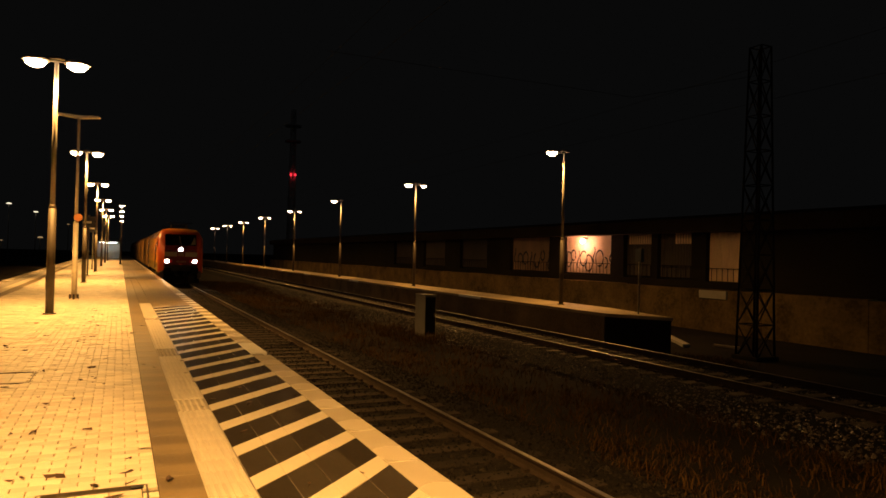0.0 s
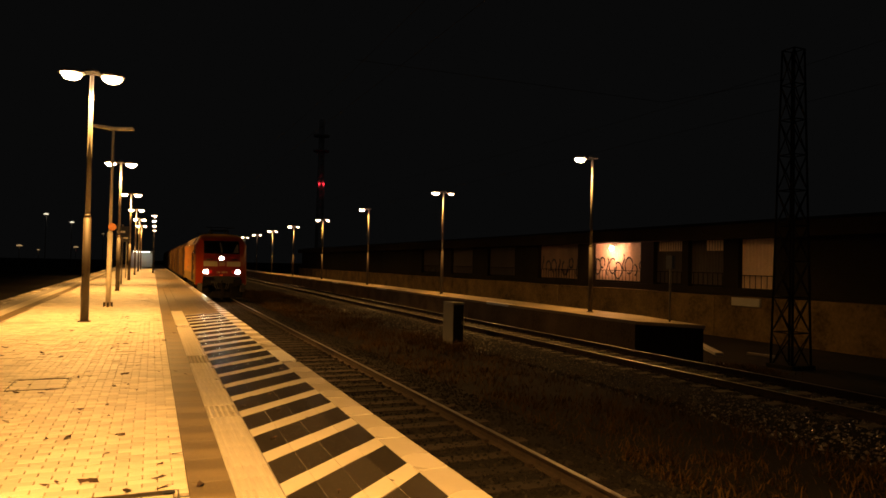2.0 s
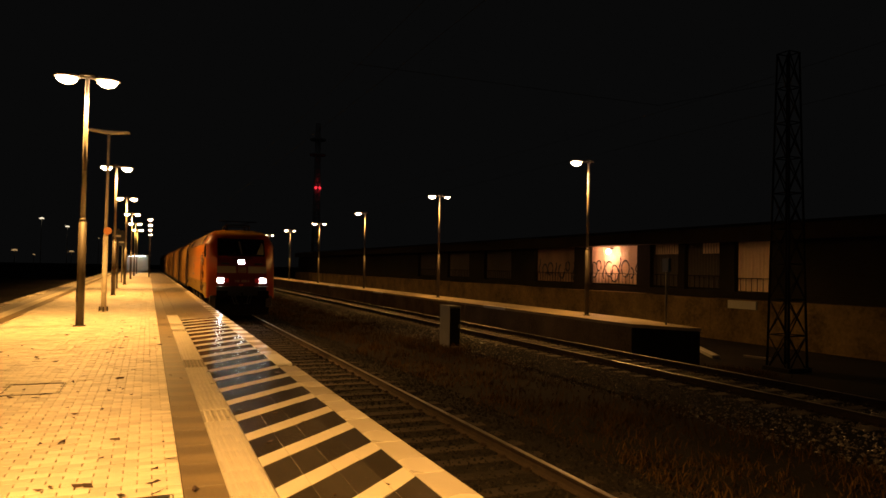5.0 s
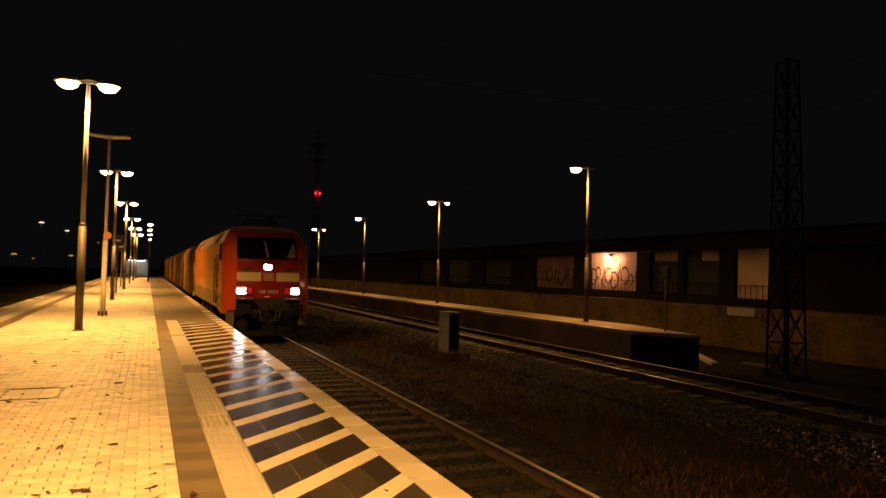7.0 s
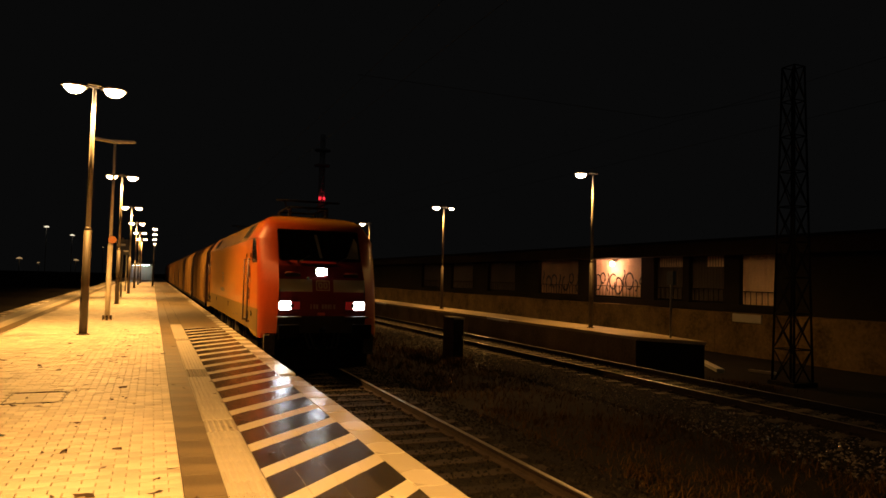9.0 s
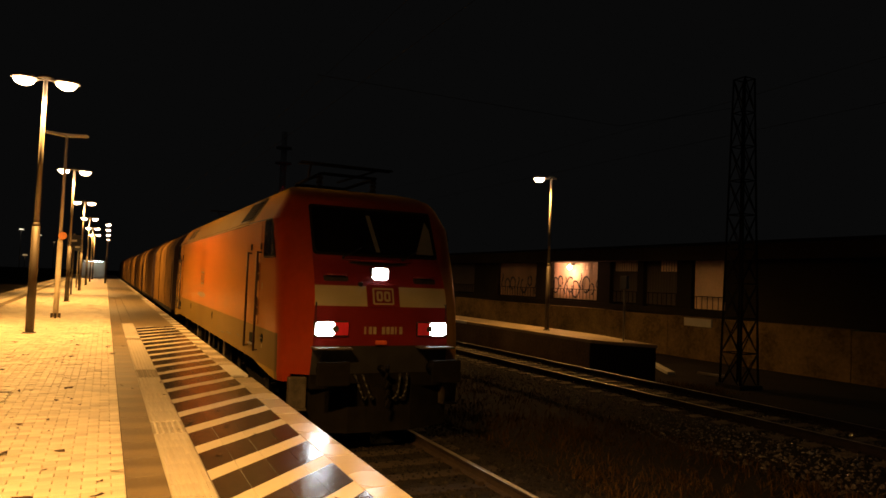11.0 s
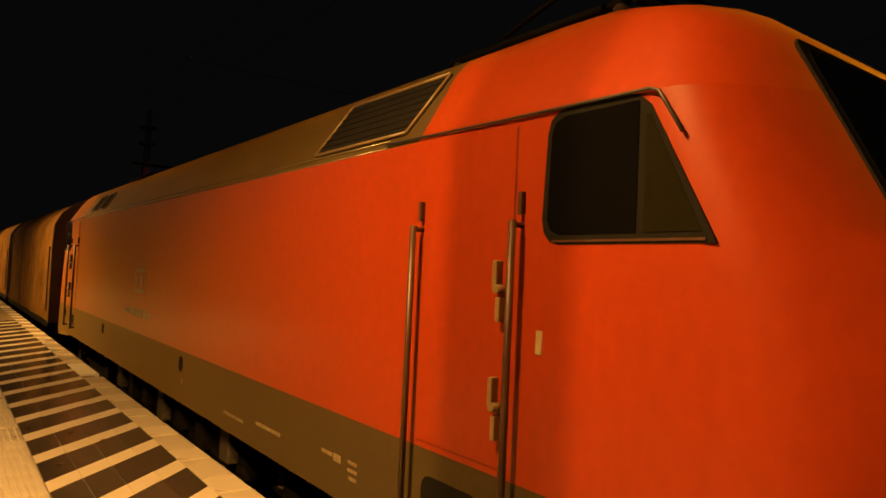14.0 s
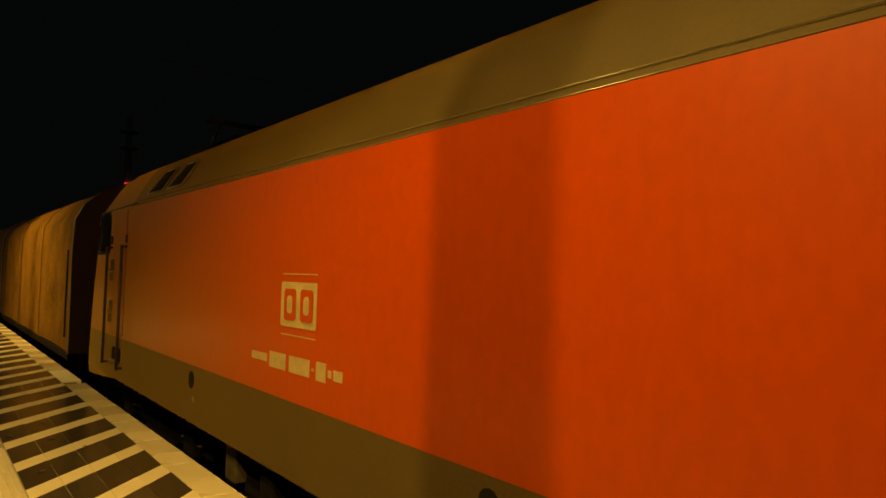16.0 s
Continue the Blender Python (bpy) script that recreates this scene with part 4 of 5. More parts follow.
# bogies: frames, axle boxes, springs; wheelsets turn
WHEELSETS = []
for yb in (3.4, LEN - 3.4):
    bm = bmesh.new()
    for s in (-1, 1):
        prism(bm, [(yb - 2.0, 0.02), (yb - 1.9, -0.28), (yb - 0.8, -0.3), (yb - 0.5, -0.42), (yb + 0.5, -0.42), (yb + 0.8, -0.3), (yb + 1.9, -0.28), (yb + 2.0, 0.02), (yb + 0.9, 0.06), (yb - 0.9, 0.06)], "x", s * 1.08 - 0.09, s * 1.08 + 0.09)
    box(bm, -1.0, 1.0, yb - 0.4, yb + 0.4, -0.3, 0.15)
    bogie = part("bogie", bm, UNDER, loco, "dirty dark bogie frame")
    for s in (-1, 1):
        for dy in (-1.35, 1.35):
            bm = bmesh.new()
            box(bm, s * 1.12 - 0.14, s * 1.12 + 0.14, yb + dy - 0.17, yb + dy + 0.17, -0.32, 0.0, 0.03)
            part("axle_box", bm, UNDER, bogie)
            for e in (-0.28, 0.28):
                bm = bmesh.new()
                rope(bm, [(s * 1.16 + 0.075 * math.cos(k * 0.9), yb + dy + e + 0.075 * math.sin(k * 0.9), -0.2 + k * 0.009) for k in range(38)], 0.016, 5)
                part("coil_spring", bm, GREASE, bogie, "greasy coil spring")
        for p, q in (((s * 1.2, yb - 0.75, -0.1), (s * 1.25, yb - 0.2, 0.22)), ((s * 1.25, yb + 0.6, -0.12), (s * 1.25, yb + 0.6, 0.3))):
            bm = bmesh.new()
            tube(bm, p, q, 0.05, 0.05, 10)
            part("damper", bm, GREASE, bogie, "oily pale damper")
    for dy in (-1.35, 1.35):
        bm = bmesh.new()
        tube(bm, (-0.9, 0, 0), (0.9, 0, 0), 0.09, n=10)
        for s in (-1, 1):
            tube(bm, (s * 0.68, 0, 0), (s * 0.82, 0, 0), 0.56, 0.56, 28)
            tube(bm, (s * 0.66, 0, 0), (s * 0.69, 0, 0), 0.6, 0.58, 28)
            for k in range(5):
                a = k * 6.283 / 5
                tube(bm, (s * 0.83, 0.33 * math.cos(a), 0.33 * math.sin(a)), (s * 0.835, 0.33 * math.cos(a), 0.33 * math.sin(a)), 0.07, n=8)
        ws = part("wheelset", bm, UNDER, loco)
        ws.location = (0, yb + dy, RAIL + 0.56)
        WHEELSETS.append((ws, yb + dy))
bm = bmesh.new()
box(bm, -1.25, 1.25, 5.8, LEN - 5.8, -0.35, 0.2, 0.08)
part("transformer_case", bm, UNDER, loco)
for k in range(7):
    bm = bmesh.new()
    box(bm, -1.36, -1.22, 6.0 + k * 0.8, 6.25 + k * 0.8, -0.2 - 0.05 * (k % 2), 0.19, 0.02)
    part("undergear", bm, GREASE if k % 3 == 0 else UNDER, loco)

# roof gear: folded pantographs, insulators, cable
for yp in (2.9, LEN - 2.9):
    bm = bmesh.new()
    rope(bm, [(-0.5, yp - 0.9, 3.42), (0.5, yp - 0.9, 3.42), (0.5, yp + 0.9, 3.42), (-0.5, yp + 0.9, 3.42), (-0.5, yp - 0.85, 3.42)], 0.03, 6)
    pan = part("pantograph", bm, RUBBER, loco, "folded dark pantograph on the roof")
    for x in (-0.5, 0.5):
        bm = bmesh.new()
        tube(bm, (x * 1.3, yp - 0.75, 3.62), (x * 0.6, yp + 0.75, 3.52), 0.02, n=6)
        part("arm", bm, RUBBER, pan)
    for e in (-0.85, -0.7):
        bm = bmesh.new()
        tube(bm, (-0.85, yp + e, 3.6), (0.85, yp + e, 3.6), 0.02, n=6)
        part("collector", bm, RUBBER, pan)
    for x in (-0.5, 0.5):
        for e in (-0.8, 0.8):
            bm = bmesh.new()
            for k in range(3):
                tube(bm, (x, yp + e, 3.18 + k * 0.08), (x, yp + e, 3.24 + k * 0.08), 0.07, 0.04, 8)
            part("insulator", bm, RUST, pan)
bm = bmesh.new()
tube(bm, (-0.3, 4.0, 3.34), (-0.3, LEN - 4.0, 3.34), 0.02, n=6)
for k in range(6):
    tube(bm, (-0.3, 4.2 + k * 1.7, 3.18), (-0.3, 4.2 + k * 1.7, 3.34), 0.04, n=6)
part("roof_cable", bm, UNDER, loco)


# ---- covered wagons ----
def wagon(length, seed):
    rnd = random.Random(seed)
    w = empty("hood_wagon", TRACK_A, 0, 0)
    tagged(w, "covered freight wagon with a weathered yellow-brown hood", "freight wagon", "wagons of the train")

    def arch(grow):
        pts = [(-1.42 - grow, 0.12), (-1.43 - grow, 2.0)]
        for i in range(1, 12):
            a = math.pi * i / 12
            pts.append((-(1.43 + grow) * (math.cos(a) if 0 < i < 12 else 1) * (1.0 if abs(math.cos(a)) < 0.8 else 1.02), 2.12 + (1.24 + grow) * math.sin(a) ** 0.8))
        return pts + [(1.43 + grow, 2.0), (1.42 + grow, 0.12)]
    n = max(2, int(length / 3.6))
    for k in range(n):
        a = 0.35 + (length - 0.7) * k / n
        b = 0.35 + (length - 0.7) * (k + 1) / n
        bm = bmesh.new()
        steps = 10
        rows = []
        for q in range(steps + 1):
            y = a + (b - a) * q / steps
            sag = -0.022 * math.sin(math.pi * q / steps) + rnd.uniform(-0.008, 0.008)
            rows.append([bm.verts.new((x * (1 + sag), y, z)) for x, z in arch(0.0)])
        for r0, r1 in zip(rows, rows[1:]):
            for i in range(len(r0) - 1):
                bm.faces.new((r0[i], r0[i + 1], r1[i + 1], r1[i])).smooth = True
        part("hood_panel", bm, TARP, w)
        if k:
            bm = bmesh.new()
            prism(bm, arch(0.02), "y", a - 0.03, a + 0.03)
            part("hood_rib", bm, TARP_DARK, w)
    for a, b in ((0.2, 0.36), (length - 0.36, length - 0.2)):
        bm = bmesh.new()
        prism(bm, arch(0.03), "y", a, b)
        part("end_wall", bm, WAGON_END, w, "dark red-brown steel end wall")
    bm = bmesh.new()
    box(bm, -1.3, 1.3, 0.1, length - 0.1, -0.12, 0.12)
    box(bm, -1.44, -1.36, 0.3, length - 0.3, 0.0, 0.13)
    box(bm, 1.36, 1.44, 0.3, length - 0.3, 0.0, 0.13)
    part("underframe", bm, UNDER, w)
    for yy in (0.1, length - 0.1):
        d = -1 if yy < 1 else 1
        for x in (-0.875, 0.875):
            bm = bmesh.new()
            tube(bm, (x, yy, 0.28 - 0.1), (x, yy + d * 0.45, 0.28 - 0.1), 0.09, 0.08, 12)
            tube(bm, (x, yy + d * 0.45, 0.18), (x, yy + d * 0.5, 0.18), 0.22, 0.22, 14)
            part("buffer", bm, UNDER, w)
    for yy in (1.8, length - 1.8):
        for s in (-1, 1):
            bm = bmesh.new()
            prism(bm, [(yy - 1.3, 0.0), (yy - 1.2, -0.4), (yy + 1.2, -0.4), (yy + 1.3, 0.0)], "x", s * 1.05 - 0.06, s * 1.05 + 0.06)
            side = part("bogie_side", bm, UNDER, w)
            for dy in (-0.9, 0.9):
                bm = bmesh.new()
                tube(bm, (s * 0.68, yy + dy, RAIL + 0.46), (s * 0.82, yy + dy, RAIL + 0.46), 0.46, 0.46, 20)
                part("wheel", bm, UNDER, side)
                bm = bmesh.new()
                tube(bm, (s * 1.05, yy + dy, RAIL + 0.46), (s * 1.2, yy + dy, RAIL + 0.46), 0.12, 0.12, 10)
                part("axle_box", bm, UNDER, side)
    for yy in (0.55, length - 0.55):
        for s in (-1, 1):
            bm = bmesh.new()
            box(bm, s * 1.475 - 0.015, s * 1.475 + 0.015, yy - 0.02, yy + 0.02, 0.4, 2.0)
            part("lashing", bm, WAGON_END, w)
    return w


WAGON_LEN = 12.6
first = wagon(12.0, 3)
WAGONS = [first] + [copy_thing(first, pose(TRACK_A, 20, 0)) for _ in range(8)]



# ---- platform lamps ----
def lamp_pole(name, height, thick, lower=POLE_DARK, upper=GALV):
    lamp = empty(name)
    bm = bmesh.new()
    tube(bm, (0, 0, 0), (0, 0, height * 0.42), thick * 0.95, thick * 0.9, 16)
    tube(bm, (0, 0, height * 0.42), (0, 0, height * 0.435), thick * 0.9, thick * 0.62, 16)
    part("lower_shaft", bm, lower, lamp)
    bm = bmesh.new()
    tube(bm, (0, 0, height * 0.43), (0, 0, height), thick * 0.6, thick * 0.46, 16)
    part("pole", bm, upper, lamp)
    bm = bmesh.new()
    tube(bm, (0, 0, 0), (0, 0, 0.03), thick * 1.5, thick * 1.4, 16)
    part("base_collar", bm, lower, lamp)
    bm = bmesh.new()
    box(bm, -thick - 0.002, -thick + 0.012, -0.04, 0.04, 0.6, 0.9, 0.003)
    part("service_hatch", bm, lower, lamp)
    return lamp


def dish(bm, x, z, rx, ry, h, top=True, n=18):
    """A shallow oval bowl, upward for a cap and downward for a lens."""
    rings = []
    for k in range(5):
        a = k / 4 * math.pi / 2
        rings.append([bm.verts.new((x + rx * math.cos(a) * math.cos(2 * math.pi * i / n), ry * math.cos(a) * math.sin(2 * math.pi * i / n), z + (h if top else -h) * math.sin(a))) for i in range(n)] if k < 4 else [bm.verts.new((x, 0, z + (h if top else -h)))])
    for r0, r1 in zip(rings[:3], rings[1:4]):
        for i in range(n):
            bm.faces.new((r0[i], r0[(i + 1) % n], r1[(i + 1) % n], r1[i])).smooth = True
    for i in range(n):
        bm.faces.new((rings[3][i], rings[3][(i + 1) % n], rings[4][0]))
    bm.faces.new(rings[0])


def lamp_head(lamp, x, z, glow, size=1.0):
    bm = bmesh.new()
    dish(bm, x, z, 0.30 * size, 0.24 * size, 0.12 * size)
    h = part("head", bm, CAP, lamp, "flat grey lamp head")
    bm = bmesh.new()
    dish(bm, x, z - 0.006, 0.235 * size, 0.19 * size, 0.16 * size, False)
    part("lens", bm, glow, h, "glowing lamp lens")


def crossbar(lamp, x0, x1, z):
    bm = bmesh.new()
    tube(bm, (x0, 0, z), (x1, 0, z), 0.03, 0.03, 10)
    dish(bm, 0, z + 0.02, 0.2, 0.16, 0.1)
    part("crossbar", bm, CAP, lamp)


model = lamp_pole("platform_lamp", 6.1, 0.1)
tagged(model, "tall galvanised platform lamp with two lit sodium heads", "street lamp", "platform lamps")
crossbar(model, -0.42, 0.42, 6.14)
for sx in (-0.45, 0.45):
    lamp_head(model, sx, 6.1, GLOW)
model.location = (LAMP_X, LAMPS_A[0], 0)
for y in LAMPS_A[1:]:
    copy_thing(model, pose(LAMP_X, y, 0))
single = lamp_pole("platform_lamp", 6.3, 0.1)
tagged(single, "distant platform lamp with one lit head", "street lamp", "far end lamps")
crossbar(single, -0.05, 0.05, 6.3)
lamp_head(single, 0, 6.3, GLOW_B)
single.location = (0.1, 82, 0)
for x, y in ((0.12, 94), (0.15, 108), (0.2, 126)):
    copy_thing(single, pose(x, y, 0))

slim = lamp_pole("platform_lamp", 5.5, 0.085)
tagged(slim, "slim galvanised platform lamp with one lit head", "street lamp", "second platform lamps")
crossbar(slim, -0.5, 0.05, 5.46)
lamp_head(slim, -0.52, 5.44, GLOW_B, 0.85)
twin = lamp_pole("platform_lamp", 5.5, 0.085)
tagged(twin, "slim galvanised platform lamp with two lit heads", "street lamp", "second platform lamps")
crossbar(twin, -0.45, 0.45, 5.46)
lamp_head(twin, -0.45, 5.44, GLOW_B, 0.85)
lamp_head(twin, 0.45, 5.44, GLOW_B, 0.6)
slim.location, twin.location = (14.4, LAMPS_B[0], 0), (14.4, LAMPS_B[1], 0)
for i, y in enumerate(LAMPS_B[2:]):
    copy_thing(slim if i == 0 else twin, pose(14.4, y, 0))

# an unlit lamp with a sign on its pole
unlit = lamp_pole("unlit_lamp", 5.7, 0.085, POLE_PALE, POLE_PALE)
tagged(unlit, "unlit pale platform lamp with flat head and round orange sign", "street lamp")
unlit.location = (-1.27, 24.6, 0)
bm = bmesh.new()
prism(bm, [(-0.62, 5.78), (-0.1, 5.72), (0.1, 5.72), (0.62, 5.78), (0.55, 5.82), (0.1, 5.79), (-0.1, 5.79), (-0.55, 5.82)], "y", -0.16, 0.16)
part("head", bm, CAP, unlit, "flat dark unlit lamp head")
bm = bmesh.new()
tube(bm, (0.06, -0.1, 2.58), (0.06, -0.12, 2.58), 0.12, 0.12, 20)
part("round_sign", bm, ORANGE, unlit, "round orange sign")
for k in range(4):
    a = k * math.pi / 2
    bm = bmesh.new()
    box(bm, 0.11 * math.cos(a) - 0.03, 0.11 * math.cos(a) + 0.03, 0.11 * math.sin(a) - 0.03, 0.11 * math.sin(a) + 0.03, 0, 0.16, 0.005)
    part("base_bracket", bm, RUST, unlit)


def sign_pole(x, y, h, w):
    s = empty("sign_post", x, y, 0)
    tagged(s, "station sign on a dark slim post", "sign", "platform signs")
    bm = bmesh.new()
    tube(bm, (0, 0, 0), (0, 0, h), 0.05, 0.05, 10)
    part("post", bm, GALV, s)
    bm = bmesh.new()
    box(bm, -w / 2, w / 2, -0.06, -0.03, h - 0.75, h - 0.1, 0.01)
    p = part("panel", bm, SIGN, s, "plain dark sign panel")
    bm = bmesh.new()
    box(bm, -w / 2 + 0.06, w / 2 - 0.2, -0.064, -0.061, h - 0.5, h - 0.38)
    part("text_bar", bm, WHITE, p)


sign_pole(-1.7, 46.0, 3.6, 0.7)
sign_pole(-1.9, 60.0, 3.6, 0.6)

# ---- shelter at the platform's far end ----
sh = empty("shelter", -1.6, 118, 0)
tagged(sh, "small waiting shelter with cool light at the platform's far end", "shelter")
bm = bmesh.new()
box(bm, -1.9, 1.9, -0.2, 2.2, 2.6, 2.75, 0.03)
part("roof", bm, CAP, sh)
for x in (-1.8, 1.8):
    for y in (0.0, 2.0):
        bm = bmesh.new()
        box(bm, x - 0.04, x + 0.04, y - 0.04, y + 0.04, 0, 2.6)
        part("post", bm, GALV, sh)
bm = bmesh.new()
box(bm, -1.76, 1.76, 1.98, 2.02, 0.2, 2.5)
part("back_wall", bm, PALE, sh)
bm = bmesh.new()
box(bm, -1.2, 1.2, 0.8, 1.0, 2.54, 2.596)
part("tube_light", bm, COOL_GLOW, sh, "cool white tube light")


# ---- cabinet, post, boards beyond the near track ----
cab = empty("trackside_cabinet", 9.53, 21.6, BED - 0.14)
tagged(cab, "grey concrete trackside cabinet standing in dry grass", "cabinet")
bm = bmesh.new()
box(bm, -0.2, 0.2, -0.42, 0.42, 0, 1.40, 0.012)
part("body", bm, CABINET, cab)
bm = bmesh.new()
box(bm, -0.215, 0.215, -0.435, 0.435, 1.402, 1.44, 0.008)
part("lid", bm, CABINET, cab)
# near-black sheet over this face stands in for the shade on it
bm = bmesh.new()
box(bm, -0.185, 0.185, -0.434, -0.421, 0.1, 1.36, 0.004)
door = part("door", bm, UNDER, cab, "cabinet face panel coloured near-black for its shaded side")
bm = bmesh.new()
box(bm, 0.12, 0.15, -0.45, -0.435, 0.7, 0.82, 0.004)
part("handle", bm, GREASE, door)

post = empty("platform_end_post", 14.47, 16.59, 0)
tagged(post, "thin post with a small plate at the platform's end", "post")
bm = bmesh.new()
tube(bm, (0, 0, 0), (0, 0, 1.95), 0.03, 0.03, 10)
part("post", bm, GALV, post)
bm = bmesh.new()
box(bm, -0.05, 0.05, -0.14, 0.14, 1.6, 2.0, 0.01)
part("plate", bm, SIGN, post)
bm = bmesh.new()
box(bm, -0.12, 0.12, -1.5, 1.5, 0, 0.10, 0.01)
board = part("concrete_board", bm, CONCRETE)
board.location, board.rotation_euler = (17.35, 18.0, BED - 0.13), (0, 0, radians(-31))
tagged(board, "pale broken concrete board lying on the soil", "board")
bm = bmesh.new()
box(bm, -0.05, 0.05, -0.45, 0.45, 0, 0.08, 0.01)
bar = part("rail_piece", bm, STEEL)
bar.location, bar.rotation_euler = (17.83, 16.25, BED - 0.13), (0, 0, radians(12))
tagged(bar, "short shiny length of rail lying on the soil", "rail piece")


# ---- lattice masts and wires ----
def lattice(name, x, y, z0, height, half, top_half, material, bays, label, category, r=0.04):
    m = empty(name, x, y, z0)
    tagged(m, label, category)

    def corner(i, h):
        k = half + (top_half - half) * h / height
        return Vector(((-k, k, k, -k)[i], (-k, -k, k, k)[i], h))
    for i in range(4):
        bm = bmesh.new()
        tube(bm, corner(i, 0), corner(i, height), r, r * 0.8, 6)
        part("leg", bm, material, m)
    for i in range(4):
        j = (i + 1) % 4
        for b in range(bays):
            h0, h1 = height * b / bays, height * (b + 1) / bays
            for p, q in ((corner(i, h0), corner(j, h1)), (corner(j, h0), corner(i, h1)), (corner(i, h1), corner(j, h1))):
                bm = bmesh.new()
                tube(bm, p, q, r * 0.5, n=5)
                part("brace", bm, material, m)
    return m


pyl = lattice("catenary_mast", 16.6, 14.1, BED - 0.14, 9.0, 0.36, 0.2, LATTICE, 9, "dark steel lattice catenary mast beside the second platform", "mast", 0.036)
bm = bmesh.new()
box(bm, -0.45, 0.45, -0.45, 0.45, -0.05, 0.12, 0.03)
part("footing", bm, WALL, pyl)
for xc in (TRACK_A, TRACK_B):
    for z, sag in ((5.0, 0.0), (6.2, 0.5)):
        bm = bmesh.new()
        rope(bm, [(xc - 16.6, -28 + k * 4, z - sag * math.sin(k * 4 / 60 * math.pi) ** 2 - BED + 0.14) for k in range(48)], 0.0035)
        part("contact_wire", bm, LATTICE, pyl)
bm = bmesh.new()
rope(bm, [(0, 0, 8.2), (TRACK_B - 16.6, 0, 7.0), (TRACK_A - 16.6, 0, 7.0)], 0.005)
part("span_wire", bm, LATTICE, pyl)
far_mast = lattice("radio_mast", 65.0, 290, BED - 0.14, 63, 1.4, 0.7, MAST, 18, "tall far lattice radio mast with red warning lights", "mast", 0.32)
for z in (56.3, 49.8):
    bm = bmesh.new()
    tube(bm, (0, 0, z - 0.35), (0, 0, z + 0.35), 3.4, 3.4, 14)
    part("platform_ring", bm, MAST, far_mast)
for x in (-0.9, 0.9):
    bm = bmesh.new()
    tube(bm, (x, -1.6, 35.2), (x, -1.6, 36.0), 0.42, 0.42, 8)
    part("warning_light", bm, RED_GLOW, far_mast, "red warning light")


def far_lamp(x, y, h, m, r):
    f = empty("street_lamp", x, y, BED - 0.14)
    tagged(f, "far street lamp, a small point of light", "street lamp", "far street lamps")
    bm = bmesh.new()
    tube(bm, (0, 0, 0), (0, 0, h), 0.09, 0.06, 8)
    part("pole", bm, GALV, f)
    bm = bmesh.new()
    dish(bm, 0, h, r, r, r * 0.6)
    part("lens", bm, m, f)


for x, z, m, r in ((-13.8, 7.4, FAR_GLOW, 0.34), (-10.6, 6.4, FAR_GLOW, 0.3), (-8.3, 5.8, FAR_GLOW, 0.15), (-16.9, 2.9, FAR_WARM, 0.4), (-10.0, 2.9, FAR_WARM, 0.35), (-14.6, 2.4, FAR_WARM, 0.2), (-6.6, 4.9, FAR_WARM, 0.15)):
    k = 190 / 110
    far_lamp(x * k, 190, 1.6 + (z - 1.6) * k - BED + 0.14, m, r * k)

# ---- low warehouse behind the second platform ----
wh = empty("warehouse", 0, 0, 0)
tagged(wh, "long low dark warehouse with corrugated panels and graffiti under its eave", "building")
FX = 22.0
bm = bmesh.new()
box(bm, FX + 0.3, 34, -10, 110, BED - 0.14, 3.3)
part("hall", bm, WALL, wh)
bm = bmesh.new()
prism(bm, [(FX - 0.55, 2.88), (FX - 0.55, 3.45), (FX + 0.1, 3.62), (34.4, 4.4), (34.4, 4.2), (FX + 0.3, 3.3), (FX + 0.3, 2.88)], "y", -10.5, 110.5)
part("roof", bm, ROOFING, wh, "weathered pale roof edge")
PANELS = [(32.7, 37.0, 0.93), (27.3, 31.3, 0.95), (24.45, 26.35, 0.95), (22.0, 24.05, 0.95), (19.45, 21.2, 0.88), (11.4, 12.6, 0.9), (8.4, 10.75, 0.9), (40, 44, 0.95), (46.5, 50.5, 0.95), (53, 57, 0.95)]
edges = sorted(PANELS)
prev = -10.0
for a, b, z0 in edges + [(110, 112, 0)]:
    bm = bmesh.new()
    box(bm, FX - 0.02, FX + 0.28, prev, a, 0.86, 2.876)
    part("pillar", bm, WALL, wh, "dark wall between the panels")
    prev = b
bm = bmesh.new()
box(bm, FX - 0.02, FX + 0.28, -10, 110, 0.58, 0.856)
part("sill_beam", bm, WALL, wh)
shapes = random.Random(8)
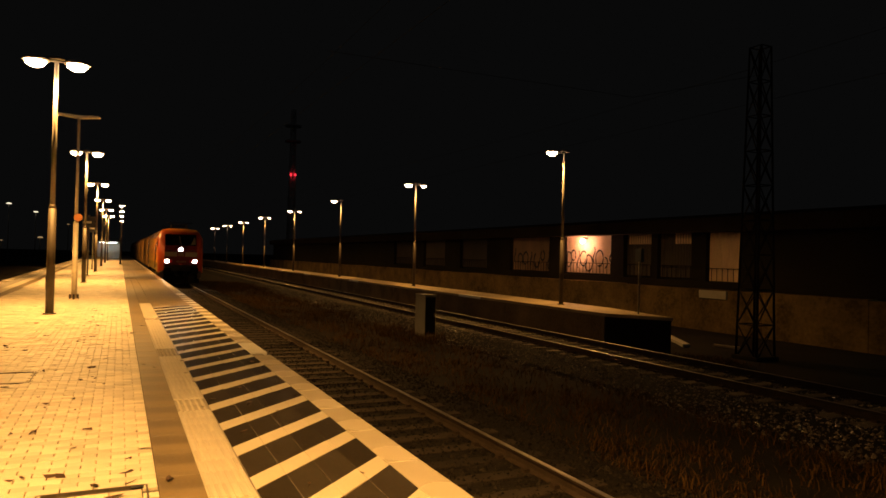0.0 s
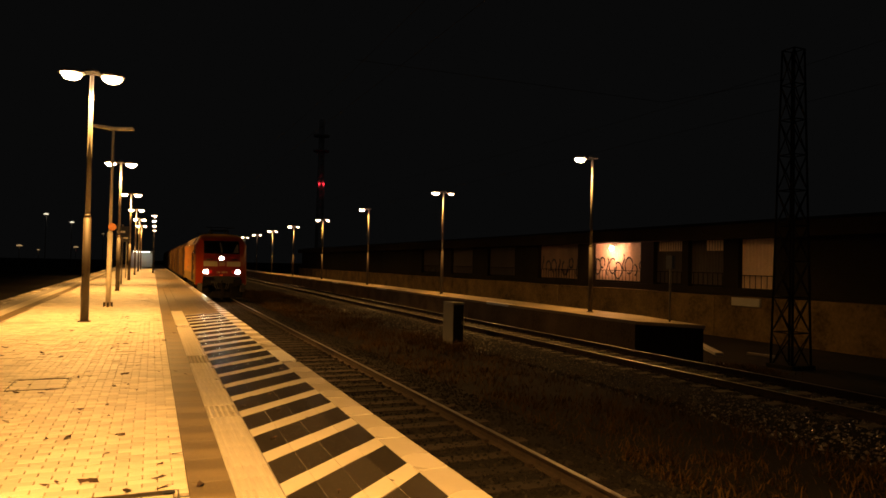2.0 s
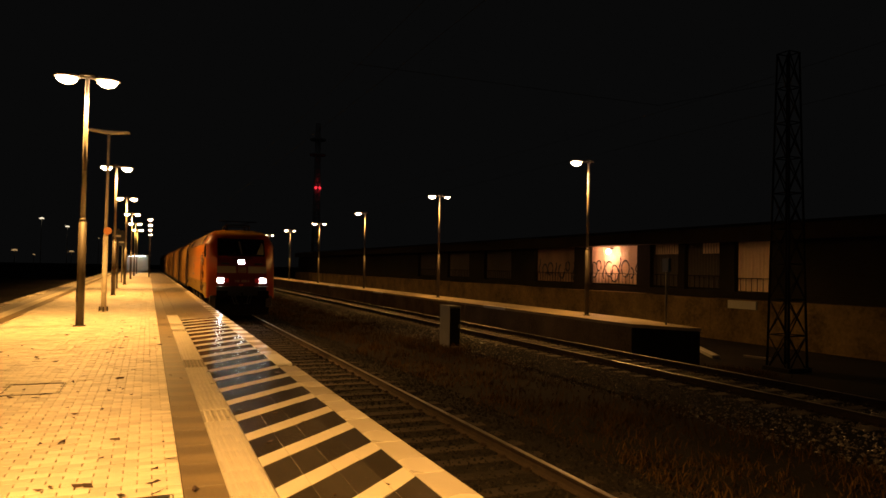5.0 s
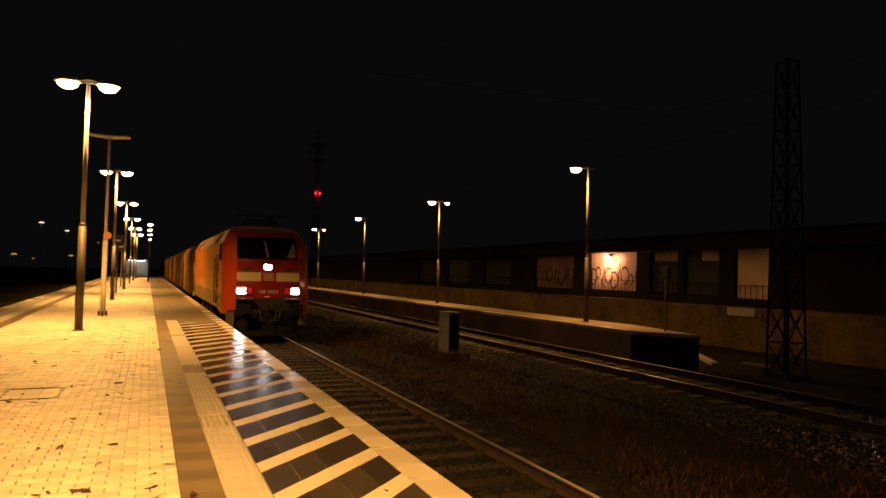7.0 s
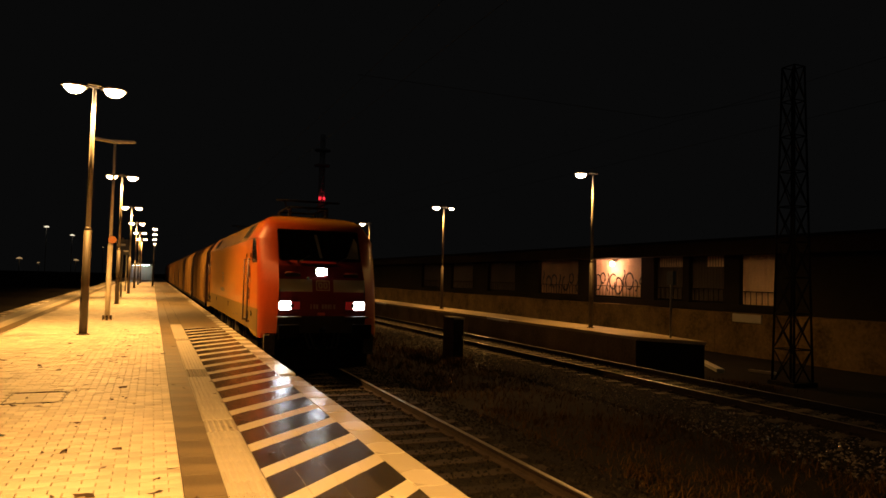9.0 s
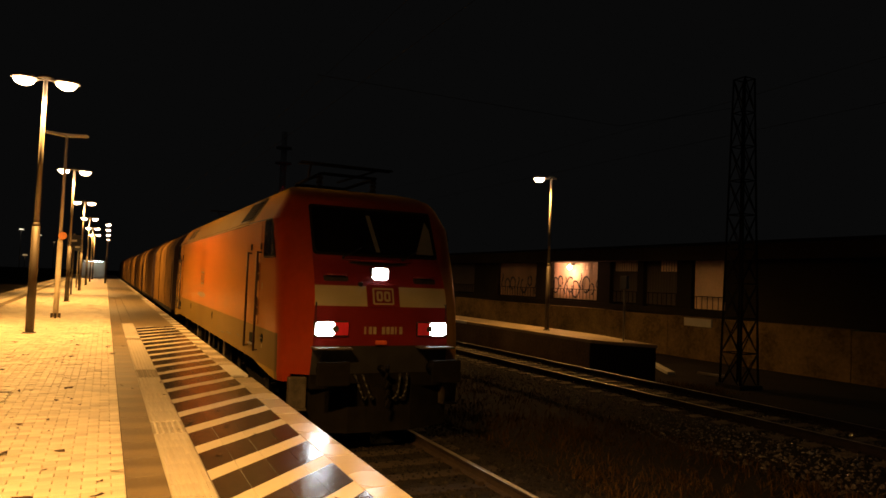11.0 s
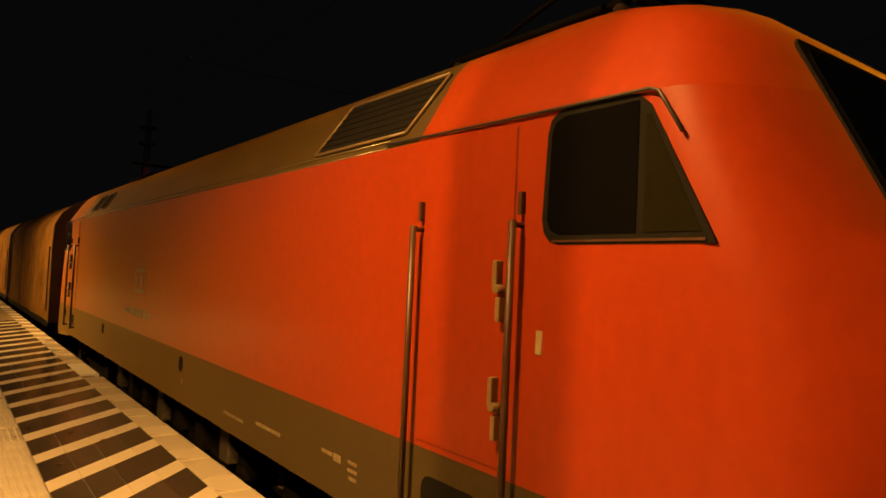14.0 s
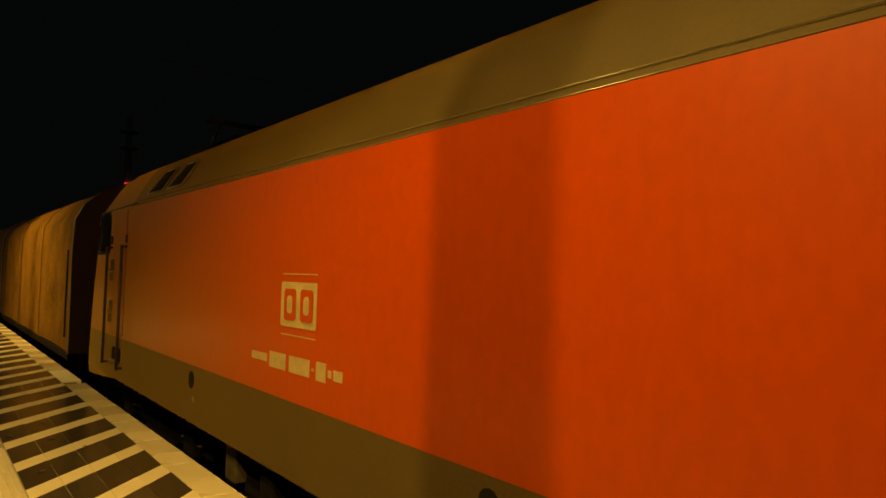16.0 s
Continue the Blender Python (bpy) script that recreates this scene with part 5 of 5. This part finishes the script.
for n, (a, b, z0) in enumerate(PANELS):
    bm = bmesh.new()
    k = int((b - a) / 0.16)
    prev = None
    for i in range(k * 4 + 1):
        yy = a + (b - a) * i / (k * 4)
        xx = FX + 0.2 + (0.0, 0.0, 0.035, 0.035)[i % 4]
        cur = (bm.verts.new((xx, yy, z0)), bm.verts.new((xx, yy, 2.876)))
        if prev:
            bm.faces.new((prev[0], cur[0], cur[1], prev[1]))
        prev = cur
    # each panel gets the tone for how brightly it is lit
    pn = part("corrugated_panel", bm, (SHEET_MID, SHEET_LIT, SHEET_UNLIT, SHEET_UNLIT, SHEET_LIT, SHEET_UNLIT, SHEET_LIT, SHEET_UNLIT, SHEET_UNLIT, SHEET_UNLIT)[n], wh, "upright corrugated sheet panel")
    # light along the top of two dark panels, made as paler strips
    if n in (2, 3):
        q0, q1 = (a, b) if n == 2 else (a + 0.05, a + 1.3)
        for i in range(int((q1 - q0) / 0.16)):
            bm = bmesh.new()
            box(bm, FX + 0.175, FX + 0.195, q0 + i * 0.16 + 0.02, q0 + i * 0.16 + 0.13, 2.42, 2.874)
            part("lit_strip", bm, SHEET_LIT, pn, "upper strip of sheet in a lighter, lamplit colour")
    if n in (0, 1):
        strokes = {0: 7, 1: 9}[n]
        for q in range(strokes):
            bm = bmesh.new()
            cy = a + (b - a) * (q + 0.6) / strokes
            cz = z0 + shapes.uniform(0.5, 1.05)
            r = shapes.uniform(0.25, 0.5)
            a0 = shapes.uniform(0, 6.28)
            wd = 0.045 if n == 1 else 0.06
            span = shapes.choice((3.2, 4.6, 5.8)) if q % 3 else 0.0
            line = []
            for st in range(13):
                if span:
                    an = a0 + span * st / 12
                    p = Vector((FX + 0.186, cy + r * 0.75 * math.cos(an), cz + r * math.sin(an)))
                else:
                    p = Vector((FX + 0.186, cy + 0.08 * math.sin(st / 2), cz - r + 2 * r * st / 12))
                p.y = min(max(p.y, a + 0.06), b - 0.06)
                line.append(p)
            rope(bm, [p + Vector((0, 0.0002 * i, 0)) for i, p in enumerate(line)], wd)
            for v in bm.verts:
                v.co.x = FX + 0.188 + (v.co.x - FX - 0.186) * 0.1
            part("graffiti_stroke", bm, PAINT, pn)
    bm = bmesh.new()
    for i in range(int((b - a) / 0.28)):
        box(bm, FX + 0.05, FX + 0.07, a + 0.1 + i * 0.28, a + 0.12 + i * 0.28, z0, z0 + 0.5)
    box(bm, FX + 0.045, FX + 0.075, a, b, z0 + 0.5, z0 + 0.53)
    part("railing", bm, UNDER, wh)

dock = empty("dock_wall")
tagged(dock, "stained old concrete dock wall below the warehouse", "wall", kind="structure")
y = -10.0
i = 0
while y < 110:
    bm = bmesh.new()
    box(bm, FX - 0.5, FX - 0.03, y + 0.01, y + 3.99, BED - 0.14, 0.57 - (i % 3) * 0.015, 0.01)
    part("concrete_panel", bm, PARAPET, dock)
    y += 4.0
    i += 1
bm = bmesh.new()
box(bm, FX - 0.58, FX - 0.44, 19.6, 21.0, 0.2, 0.52, 0.01)
part("pale_patch", bm, CONCRETE, dock)


def wall_lamp(y, z, m, watts, colour):
    w = empty("wall_lamp", FX - 0.1, y, z)
    tagged(w, "small lit wall lamp above a corrugated panel", "lamp", "wall lamps")
    bm = bmesh.new()
    box(bm, 0.0, 0.3, -0.05, 0.05, 0.12, 0.18)
    part("bracket", bm, UNDER, w)
    bm = bmesh.new()
    for k in range(5):
        r0, r1 = 0.13 * math.sin(k / 5 * math.pi + 0.05), 0.13 * math.sin((k + 1) / 5 * math.pi - 0.05 * (k == 4))
        tube(bm, (0, 0, 0.11 - k * 0.05), (0, 0, 0.06 - k * 0.05), max(0.02, r0), max(0.02, r1), 12)
    part("globe", bm, m, w, "glowing lamp globe")
    d = bpy.data.lights.new("wall_light", "POINT")
    d.energy, d.color, d.shadow_soft_size = watts, colour, 0.1
    ob = new("wall_light", d)
    ob.location = (FX - 0.32, y, z - 0.1)


wall_lamp(29.5, 2.62, WALL_GLOW, 165, (1.0, 0.41, 0.21))
wall_lamp(10.2, 2.5, COOL_GLOW, 14, (0.42, 1.0, 0.85))



# ---- motion ----
TRAVEL = [(0.0, 50.76), (0.5, 48.83), (1.0, 46.90), (1.5, 44.98), (2.0, 43.05), (2.5, 41.13), (3.0, 39.22), (3.5, 37.30), (4.0, 35.39), (6.5, 26.06), (7.0, 24.16), (7.5, 22.25), (8.0, 20.35), (10.5, 11.31), (11.0, 9.64), (11.5, 7.99), (12.0, 6.36), (12.5, 4.82), (13.0, 3.32), (13.5, 1.81), (14.0, 0.40), (14.5, -0.95), (15.0, -2.32), (15.5, -3.68), (16.0, -4.98)]


def motions():
    walk(LOCO, [(t, pose(TRACK_A, s, 0)) for t, s in TRAVEL])
    times = [k * 0.2 for k in range(81)]
    for ws, y in WHEELSETS:
        rows = []
        for t in times:
            turn = math.degrees(50.76 - float(np.interp(t, [a for a, b in TRAVEL], [b for a, b in TRAVEL]))) / 0.56
            rows.append((t, pose(0, y, RAIL + 0.56, turn, 0, 0)))
        walk(ws, rows)
    for i, w in enumerate(WAGONS):
        walk(w, [(t, pose(TRACK_A, s + LEN + 1.3 + i * WAGON_LEN, 0)) for t, s in TRAVEL])


motions()
